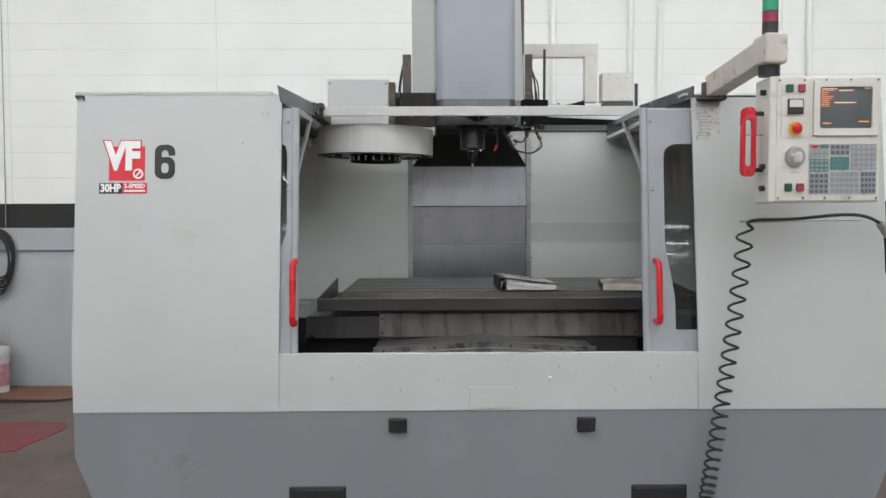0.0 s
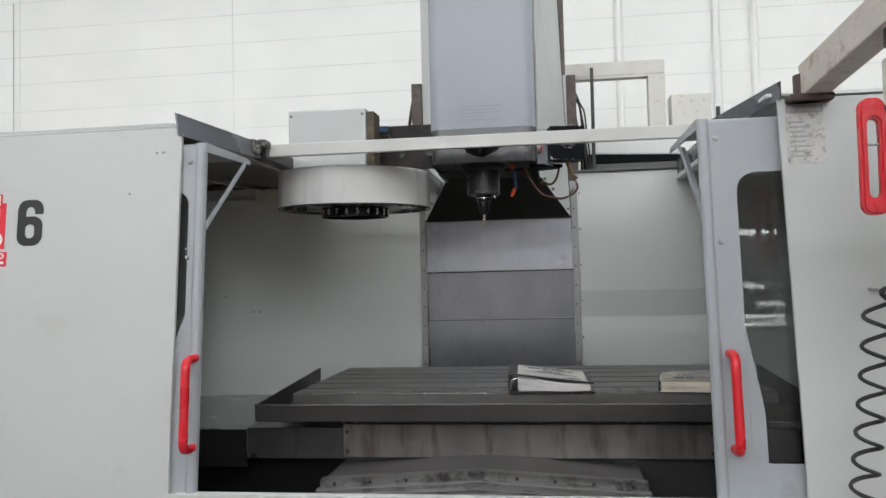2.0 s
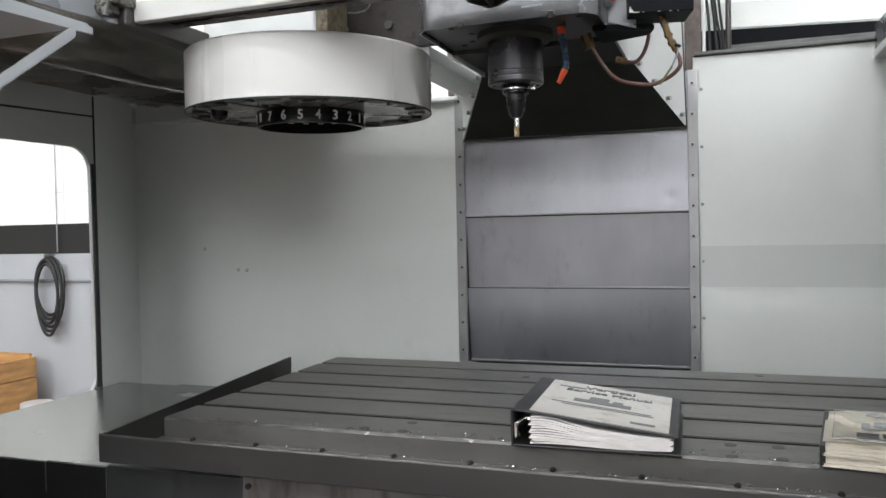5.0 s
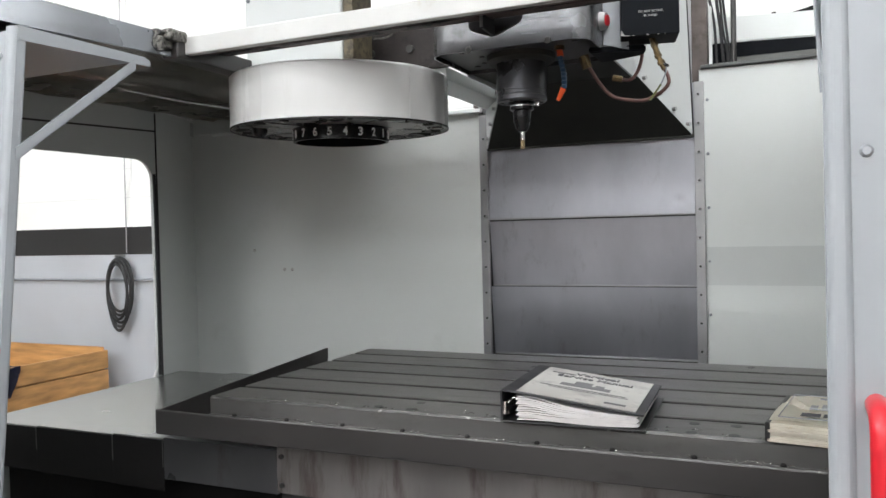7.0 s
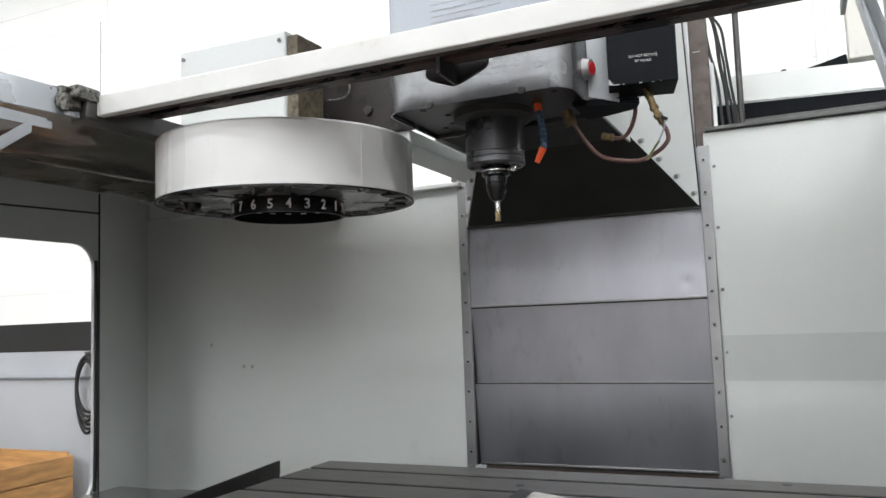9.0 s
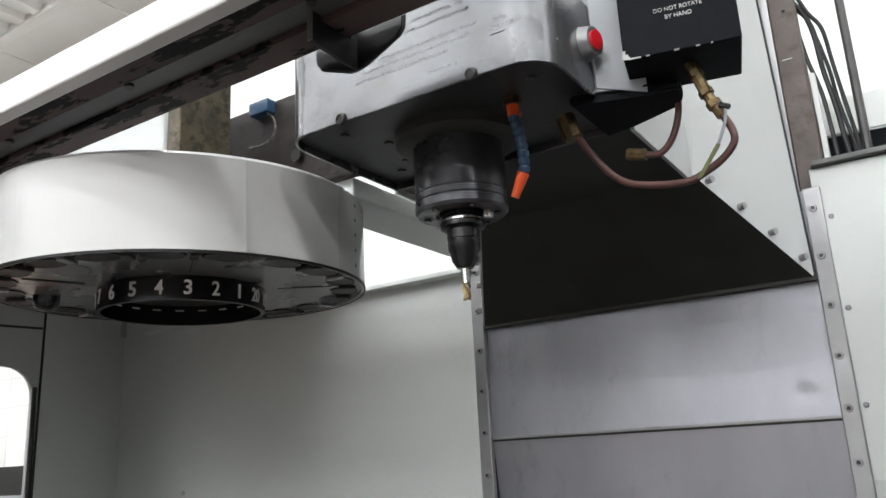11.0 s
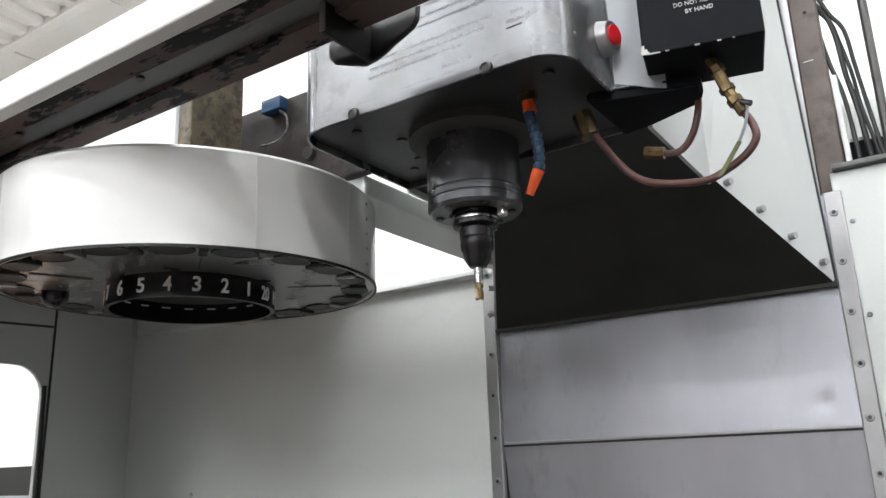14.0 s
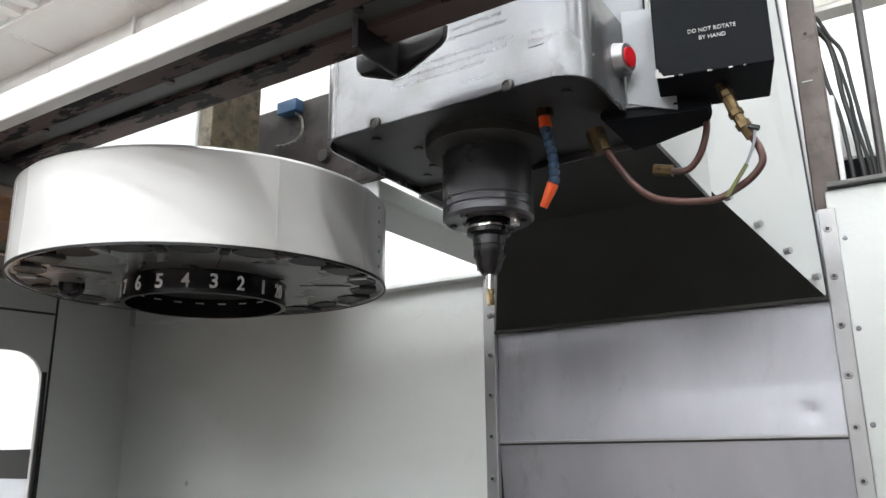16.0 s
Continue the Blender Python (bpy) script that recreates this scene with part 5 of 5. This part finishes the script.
pp("stop_cap", turned(lathe([(0.0, 0.022), (0.010, 0.0215), (0.017, 0.017), (0.0185, 0.011), (0.012, 0.004), (0.0, 0.003)], (0, 0, 0), 24), Matrix.Translation((-0.112, -0.009, 0.036)) @ FRONT), RED, es, "red mushroom cap", True)
jw = pp("jog_wheel", rod((-0.112, -0.004, -0.060), (-0.112, -0.020, -0.060), 0.036, 32, 0.033, 0.002), STRIP, PEN, "silver hand wheel", True)
pp("jog_wheel_cap", rod((-0.112, -0.020, -0.060), (-0.112, -0.028, -0.060), 0.024, 28, 0.020, 0.002), CHROME, jw, "", True)
pp("wheel_caption", box(-0.128, -0.096, -0.0052, -0.004, -0.113, -0.110, 0), PALEINK)
pp("screen_bezel", holed(-0.048, 0.188, 0.012, 0.196, (-0.026, 0.166, 0.036, 0.176, 0.010), "y", -0.014, -0.004), PENDANT, PEN, "raised cream screen surround")
sc = pp("screen", box(-0.030, 0.170, -0.0055, -0.004, 0.032, 0.180, 0), SCREEN, PEN, "dark monitor screen with amber writing")
rr = random.Random(7)
for k in range(9):
    x = -0.018
    for j in range(5 if k in (0, 3) else 3):
        w_ = 0.004 + 0.011 * rr.random()
        pp("screen_line", box(x, x + w_, -0.0068, -0.0055, 0.1635 - 0.0066 * k, 0.1657 - 0.0066 * k, 0), SCREENTEXT, sc)
        x += w_ + 0.002
for x0, x1, z in ((-0.015, 0.040, 0.168), (0.045, 0.10, 0.163), (0.03, 0.11, 0.122), (-0.012, 0.020, 0.052), (0.120, 0.158, 0.058), (0.14, 0.162, 0.170)):
    pp("screen_line", box(x0, x1, -0.0068, -0.0055, z, z + 0.0035, 0), SCREENTEXT if z < 0.1 else SCREENPALE, sc)
kb = pp("key_plate", box(-0.062, 0.190, -0.0055, -0.004, -0.190, -0.016, 0), LABELGREY, PEN, "grey membrane keyboard")
def keys(x0, x1, z0, z1, nx_, nz_, back, keym):
    pp("key_field", box(x0, x1, -0.0068, -0.0052, z0, z1, 0), back, kb)
    for i in range(nx_):
        for j in range(nz_):
            dx, dz = (x1 - x0) / nx_, (z1 - z0) / nz_
            pp("key", box(x0 + dx * (i + 0.18), x0 + dx * (i + 0.82), -0.0092, -0.0068, z0 + dz * (j + 0.2), z0 + dz * (j + 0.8), 0), keym, kb)
keys(-0.058, -0.022, -0.032, -0.018, 1, 1, KEYGREY, REDINK)
keys(-0.020, 0.012, -0.032, -0.018, 2, 1, TEAL, TEAL)
keys(-0.058, 0.012, -0.062, -0.035, 4, 2, KEYGREY, KEYPALE)
keys(-0.058, 0.012, -0.112, -0.066, 4, 3, TEAL, KEYGREY)
keys(-0.058, 0.012, -0.186, -0.116, 4, 4, KEYGREY, KEYDARK)
keys(0.018, 0.088, -0.055, -0.018, 4, 2, KEYGREY, KEYDARK)
keys(0.018, 0.088, -0.105, -0.060, 3, 3, TEAL, TEAL)
keys(0.094, 0.186, -0.105, -0.018, 5, 5, KEYGREY, KEYPALE)
keys(0.018, 0.125, -0.186, -0.110, 6, 4, KEYPALE, KEYGREY)
keys(0.130, 0.186, -0.186, -0.110, 4, 4, KEYGREY, KEYDARK)
for x in (-0.172, -0.08, 0.0, 0.09, 0.190):
    for z in (-0.200, 0.200):
        pp("screw", rod((x, -0.004, z), (x, -0.007, z), 0.004, 8), KEYDARK)
for z in (0.165, -0.09, -0.165):
    pp("side_knob", rod((-0.205, 0.04, z), (-0.222, 0.04, z), 0.010, 10), BLACK)
outline, opening = rounded(-0.288, -0.232, -0.123, 0.118, 0.022, 8), rounded(-0.272, -0.247, -0.088, 0.075, 0.012, 8)
bm = bmesh.new()
loops = [[bm.verts.new((x, y, z)) for x, z in loop] for loop, y in ((outline, 0.045), (outline, 0.070), (opening, 0.070), (opening, 0.045), (outline, 0.045))]
for lo, hi in zip(loops, loops[1:]):
    for k in range(len(lo)):
        bm.faces.new((lo[k], lo[(k + 1) % len(lo)], hi[(k + 1) % len(lo)], hi[k]))
bmesh.ops.remove_doubles(bm, verts=bm.verts, dist=1e-5)
bmesh.ops.bevel(bm, geom=[e_ for e_ in bm.edges if abs(e_.verts[0].co.y - e_.verts[1].co.y) < 1e-6 and abs(e_.calc_face_angle(0)) > 1.0], offset=0.005, segments=2, affect="EDGES")
pp("grab_handle", bm, RED, PEN, "red plastic grab handle", True)
pp("handle_pin", rod((-0.20, 0.055, 0.022), (-0.275, 0.055, 0.022), 0.003, 8), STRIP)
for z in (-0.10, 0.095):
    pp("handle_standoff", rod((-0.20, 0.057, z), (-0.236, 0.057, z), 0.008, 12), BLACK)
ARMT = thing("pendant_arm", "worn beige box-section swing arm holding the pendant", "support arm", (0.99, -0.30, 2.0))
def beam(p0, p1, w_, h_, bev=0.004):
    p0, p1 = Vector(p0), Vector(p1)
    L_ = (p1 - p0).length
    return turned(box(-w_ / 2, w_ / 2, 0, L_, -h_ / 2, h_ / 2, bev), Matrix.Translation(p0) @ (p1 - p0).to_track_quat("Y", "Z").to_matrix().to_4x4())
part("neck", rod((0.972, -0.335, 1.982), (0.972, -0.335, 2.022), 0.036, 20), BLACK, ARMT, "black swivel neck")
part("end_box", box(0.932, 1.010, -0.40, -0.29, 2.016, 2.120, 0.008), ARM, ARMT)
part("beam", beam((0.965, -0.36, 2.068), (0.925, 0.08, 2.012), 0.068, 0.085), ARM, ARMT, "worn beige box beam")
part("pivot", add(rod((0.91, 0.09, 1.957), (0.91, 0.09, 2.03), 0.03, 16), box(0.86, 0.97, 0.05, 0.13, 1.957, 1.975, 0.004)), RUST, ARMT, "rusty pivot block")
LT = thing("light_tower", "signal light tower with green and red lenses", "signal light", (0.97, -0.345, 2.120))
part("tower_base", rod((0.97, -0.345, 2.122), (0.97, -0.345, 2.165), 0.027, 24), BLACK, LT)
part("red_lens", rod((0.97, -0.345, 2.165), (0.97, -0.345, 2.198), 0.0265, 24), REDDK, LT, "dark red lens")
part("tower_ring", rod((0.97, -0.345, 2.198), (0.97, -0.345, 2.203), 0.027, 24), BLACK, LT)
part("green_lens", rod((0.97, -0.345, 2.203), (0.97, -0.345, 2.240), 0.0265, 24), mat("green_lens", (0.02, 0.30, 0.16), 0.2, var=0.03, scale=20), LT, "green lens")
part("tower_cap", rod((0.97, -0.345, 2.240), (0.97, -0.345, 2.26), 0.027, 24, 0.02), BLACK, LT)
# coiled cord and hook
HOOK = thing("hose_hook", "thin steel rod hook on the front panel", "hook", (1.1, 0.0, 1.47))
part("hook_rod", tube([(1.03, 0.052, 1.468), (1.03, -0.05, 1.466), (1.08, -0.055, 1.466), (1.30, -0.055, 1.472), (1.46, -0.055, 1.472)], 0.0035, 8), STRIP, HOOK)
CORD = thing("air_hose", "black coiled air hose hanging from the hook", "air hose", (0.95, -0.07, 0.3))
pts = []
TURNS = 26
for k in range(TURNS * 14 + 1):
    f = k / (TURNS * 14)
    g = f ** 1.35 * 0.35 + f * 0.65
    s = 1 - (1 - f) ** 1.0
    z = 1.44 - 1.13 * (1 - (1 - f) ** 1.7)
    rad = 0.030 - 0.006 * f
    cx = 1.0 - 0.135 * ((1.44 - z) / 1.02) ** 1.2
    a = 2 * math.pi * TURNS * f
    pts.append((cx + rad * math.cos(a), -0.075 + 0.03 * math.sin(a), z))
part("coil", tube(pts, 0.0052, 6, raw=True), RUBBER, CORD, "", True)
part("lead", tube([pts[0], (1.01, -0.075, 1.462), (1.05, -0.06, 1.474), (1.20, -0.055, 1.478), (1.36, -0.055, 1.492), (1.46, -0.056, 1.490), (1.53, -0.05, 1.465), (1.56, -0.04, 1.43), (1.575, -0.03, 1.38), (1.582, -0.03, 1.26)], 0.0065, 10), RUBBER, CORD, "", True)
part("coupling", rod((1.535, -0.05, 1.46), (1.575, -0.04, 1.41), 0.014, 12), STRIP, CORD, "metal hose coupling", True)

# ---- things on the table ----
BIND = thing("ring_binder", "black ring binder with white manual cover, gaping open", "binder", (0.21, 0.66, TZ))
BMX = Matrix.Translation((0.095, 0.455, TZ)) @ Matrix.Rotation(radians(2), 4, "Z")
def bp_(name, bm, material, parent=BIND, label="", smooth=False):
    return part(name, turned(bm, BMX), material, parent, label, smooth)
W, D = 0.268, 0.280
bp_("back_cover", box(0, W, 0, D, 0.0, 0.004, 0.0015), BLACK)
bp_("spine", box(-0.004, 0.0, 0, D, 0.0, 0.062, 0.0015), BLACK)
tilt = math.atan2(0.033, W)
fm = Matrix.Translation((-0.002, 0, 0.060)) @ Matrix.Rotation(tilt, 4, "Y")
bp_("front_cover", turned(box(0, W, 0, D, 0.0, 0.004, 0.0015), fm), BLACK, BIND, "black vinyl front cover")
sheetm = bp_("title_sheet", turned(box(0.028, 0.252, 0.008, D - 0.008, 0.0042, 0.0050, 0), fm), COPYPAPER, BIND, "greyish photocopied title sheet")
TL_ = fm @ Matrix.Translation((0.14, 0, 0.0056))
for words, y, s in (("Vertical", 0.238, 0.030), ("Service Manual", 0.205, 0.026)):
    bp_("title_line", turned(lettering(words, s, Matrix.Identity(4), 0.0006), TL_ @ Matrix.Translation((0, y, 0))), TONER, sheetm)
for x0, x1, y0, y1 in ((-0.055, 0.045, 0.120, 0.142), (-0.03, 0.005, 0.142, 0.168), (0.012, 0.03, 0.142, 0.158), (-0.09, 0.08, 0.098, 0.103), (-0.07, 0.085, 0.088, 0.091), (0.05, 0.09, 0.028, 0.040), (-0.095, -0.045, 0.222, 0.230)):
    bp_("title_drawing", turned(box(x0, x1, y0, y1, 0, 0.0004, 0), TL_), TONER, sheetm)
n_ = 18
for layer in range(13):
    z0 = 0.006 + 0.0027 * layer
    lo, hi = [], []
    for k in range(n_ + 1):
        f = k / n_
        x = 0.028 + 0.225 * f + 0.003 * math.sin(layer * 2.1)
        bulge = 0.013 * math.exp(-((f - 0.10) / 0.22) ** 2) * (layer / 12) - 0.014 * f * layer / 12 + 0.0012 * math.sin(7 * f + layer)
        lo.append((x, z0 + bulge))
        hi.append((x, z0 + bulge + 0.0024))
    bp_("paper_block", prism(lo + hi[::-1], "y", 0.004 + 0.001 * math.sin(layer * 1.7), D - 0.012), PAPER, BIND)
for y in (0.02, 0.14, 0.255):
    bp_("ring", tube([(0.006, y, 0.012), (0.004, y, 0.030), (0.018, y, 0.044), (0.034, y, 0.036), (0.038, y, 0.020)], 0.0022, 8), CHROME, BIND, "chrome binder ring", True)
bp_("ring_plate", box(0.001, 0.006, 0.004, D - 0.01, 0.014, 0.040, 0.001), CHROME, BIND)

MAN = thing("paper_manual", "worn cream paperback manual with curled cover", "manual", (0.66, 0.64, TZ))
MMX = Matrix.Translation((0.562, 0.470, TZ)) @ Matrix.Rotation(radians(-8), 4, "Z")
def mp_(name, bm, material, parent=MAN, label="", smooth=False):
    return part(name, turned(bm, MMX), material, parent, label, smooth)
for layer in range(6):
    poly = [(0.0, 0.001 + 0.0052 * layer), (0.205 - 0.002 * (layer % 2), 0.001 + 0.0050 * layer), (0.205 - 0.002 * (layer % 2), 0.0056 + 0.0050 * layer), (0.0, 0.0058 + 0.0052 * layer)]
    mp_("paper_block", prism(poly, "y", 0.002 * (layer % 3), 0.235), CREAM, MAN)
bm = bmesh.new()
g = [[bm.verts.new((0.21 * i / 14, 0.018 + 0.222 * j / 10, 0.0335 + 0.005 * (i / 14) ** 2 + 0.0025 * math.sin(i * 0.7 + j * 0.5))) for j in range(11)] for i in range(15)]
for i in range(14):
    for j in range(10):
        bm.faces.new((g[i][j], g[i + 1][j], g[i + 1][j + 1], g[i][j + 1]))
bmesh.ops.solidify(bm, geom=bm.faces[:], thickness=0.0012)
mp_("cover_sheet", bm, MANCOVER, MAN, "curled printed cover", True)
mp_("spine_tape", box(-0.004, 0.004, 0.0, 0.24, 0.0, 0.033, 0.002), BLACK, MAN, "dark spine tape")
def cover_height(x):
    return 0.0352 + 0.005 * (x / 0.21) ** 2 + 0.0026
for x0, x1, y0, y1 in ((0.012, 0.198, 0.030, 0.0315), (0.012, 0.198, 0.226, 0.2275), (0.012, 0.0135, 0.030, 0.2275), (0.060, 0.150, 0.196, 0.206), (0.052, 0.158, 0.108, 0.111), (0.070, 0.120, 0.120, 0.150), (0.120, 0.148, 0.120, 0.136), (0.052, 0.064, 0.116, 0.140), (0.150, 0.160, 0.116, 0.130), (0.045, 0.075, 0.052, 0.074), (0.080, 0.108, 0.052, 0.074), (0.114, 0.120, 0.052, 0.074), (0.126, 0.160, 0.052, 0.060)):
    for k in range(4):
        xa, xb = x0 + (x1 - x0) * k / 4, x0 + (x1 - x0) * (k + 1) / 4
        mp_("print_patch", box(xa, xb, y0, y1, cover_height(xa) - 0.0006, cover_height(xb) + 0.0006, 0), INK if y0 < 0.08 and y0 > 0.04 else PALEINK)

# ---- along the back wall ----
HOSE = thing("coiled_hose", "dark grey hose coiled on a wall hook", "hose", (-3.45, BACK - 0.05, 0.8))
for k in range(6):
    pts = []
    for j in range(25):
        a = 2 * math.pi * j / 24
        rz = 0.185 + 0.014 * k * (1 if math.sin(a) < 0 else 0.2)
        rx = 0.115 - 0.012 * (k % 3)
        pts.append((-3.625 + rx * math.cos(a) + 0.005 * math.sin(k * 2 + a), BACK - 0.05 - 0.012 * (k % 3), 1.205 + rz * math.sin(a) - 0.012 * k))
    part("hose_turn", tube(pts, 0.0095, 8, 3), RUBBER, HOSE, "", True)
part("hook", rod((-3.625, BACK, 1.40), (-3.625, BACK - 0.09, 1.40), 0.008, 8), STRIP, HOSE)
part("cord", tube([(-3.575, BACK - 0.02, 3.6), (-3.58, BACK - 0.02, 2.0), (-3.585, BACK - 0.02, 1.42)], 0.004, 6), STRIP, HOSE, "thin hanging cord")
cd = thing("wall_conduit", "thin grey conduit with small junction box on the wall", "conduit", (-3, BACK, 1.23))
part("conduit", rod((-6.5, BACK - 0.012, 1.235), (-2.75, BACK - 0.012, 1.235), 0.010, 8), KEYGREY, cd)
part("outlet", box(-2.80, -2.68, BACK - 0.05, BACK, 1.18, 1.27, 0.004), KEYGREY, cd)
OBL = Matrix.Translation((-3.66, 2.96, 0)) @ Matrix.Rotation(radians(90), 4, "Z")
def op(name, bm, material, parent, label=""):
    return part(name, turned(bm, OBL), material, parent, label)
CT = thing("carton", "brown cardboard carton with a white label", "box", (-4.16, 2.36, FLOOR))
op("carton_body", box(-1.15, -0.27, -0.06, 0.98, FLOOR, 0.325, 0.006), CARDBOARD, CT)
op("carton_label", box(-0.74, -0.59, -0.063, -0.06, 0.283, 0.323, 0), PAPER, CT, "white shipping label")
op("label_print", box(-0.70, -0.64, -0.065, -0.063, 0.290, 0.315, 0), KEYDARK, CT)
op("carton_print", box(-0.62, -0.33, -0.063, -0.06, 0.19, 0.26, 0), mat("carton_print_ink", (0.06, 0.04, 0.03), 0.8, var=0.2, scale=20, bump=0), CT, "dark printed mark")
CR = thing("wooden_crate", "open pine plywood crate standing on a carton", "crate", (-4.18, 2.36, 0.325))
for nm, b in (("front_board", box(-1.2, 0, 0, 0.02, 0.325, 0.634, 0.003)), ("front_board", box(-1.2, 0, 0, 0.02, 0.641, 0.765, 0.004)), ("joint_batten", box(-1.17, -0.03, 0.0202, 0.034, 0.58, 0.70, 0.002)),
              ("rear_board", box(-1.2, 0, 1.02, 1.04, 0.325, 0.765, 0.003)), ("end_board", box(-0.02, 0, 0.035, 1.019, 0.325, 0.785, 0.003)), ("end_board", box(-1.2, -1.18, 0.035, 1.019, 0.325, 0.765, 0.003)), ("bottom_board", box(-1.179, -0.021, 0.035, 1.019, 0.327, 0.340, 0.003))):
    op(nm, b, WOOD, CR, "pine plywood board")
bm = bmesh.new()
g = [[bm.verts.new((-0.95 + 0.27 * i / 12 - 0.012 * max(0, j - 5), 0.10 - 0.113 * min(1, j / 4) - 0.012 * abs(math.sin(i * 0.9)), 0.774 - (0.002 * j if j < 4 else 0.008 + 0.026 * (j - 4)) + 0.006 * math.sin(i * 0.8 + j))) for j in range(12)] for i in range(13)]
for i in range(12):
    for j in range(11):
        bm.faces.new((g[i][j], g[i + 1][j], g[i + 1][j + 1], g[i][j + 1]))
bmesh.ops.solidify(bm, geom=bm.faces[:], thickness=0.006)
tagged(part("cloth", turned(bm, OBL), mat("navy_cloth", (0.02, 0.024, 0.05), 0.9, var=0.15, scale=30, bump=0.1), None, "", True), "dark navy cloth draped over the crate edge", "cloth")
BK = thing("paint_bucket", "white plastic bucket with pink label and lid", "bucket", (-3.56, 2.86, FLOOR))
BX, BY = -3.56, 2.86
part("bucket_body", lathe([(0.0, 0.0), (0.080, 0.0), (0.090, 0.30), (0.094, 0.30), (0.094, 0.33), (0.091, 0.34), (0.0, 0.34)], (BX, BY, FLOOR + 0.012), 32), PAPER, BK, "", True)
for z in (0.26, 0.29):
    part("rim", lathe([(0.086, 0), (0.096, 0), (0.096, 0.01), (0.086, 0.01)], (BX, BY, FLOOR + z), 32), PAPER, BK)
part("bucket_label", lathe([(0.0815, 0.05), (0.0835, 0.05), (0.0890, 0.22), (0.0865, 0.22)], (BX, BY, FLOOR + 0.012), 32), mat("pink_label", (0.55, 0.28, 0.30), 0.5, var=0.15, scale=18), BK, "faded pink label")
tagged(part("floor_mat", box(-4.2, -1.9, 2.62, 3.05, FLOOR, FLOOR + 0.010, 0.004), mat("brown_board", (0.20, 0.10, 0.065), 0.6, var=0.12, scale=3)), "brown board sheet lying on the floor", "floor mat")
edge = [(-3.25, 1.94), (-2.92, 1.99), (-2.63, 1.99), (-2.55, 1.82), (-2.59, 1.62), (-2.62, 1.47), (-2.62, 1.35), (-2.86, 1.29)]
rim = []
rs = random.Random(5)
for (x0, y0), (x1, y1) in zip(edge, edge[1:] + edge[:1]):
    for k in range(14):
        rim.append((x0 + (x1 - x0) * k / 14 + 0.006 * rs.uniform(-1, 1), y0 + (y1 - y0) * k / 14 + 0.006 * rs.uniform(-1, 1)))
tagged(part("painted_patch", prism(rim, "z", FLOOR, FLOOR + 0.003), FLOORRED), "worn red painted patch on the floor", "floor paint", kind="structure")
tagged(part("floor_cable", tube([(-4.0, 2.58, FLOOR + 0.008), (-3.2, 2.56, FLOOR + 0.008), (-2.95, 2.58, FLOOR + 0.008), (-2.75, 2.72, FLOOR + 0.016), (-2.55, 2.95, FLOOR + 0.018)], 0.008, 8), RUBBER, None, "", True), "black cable lying along the board on the floor", "cable")
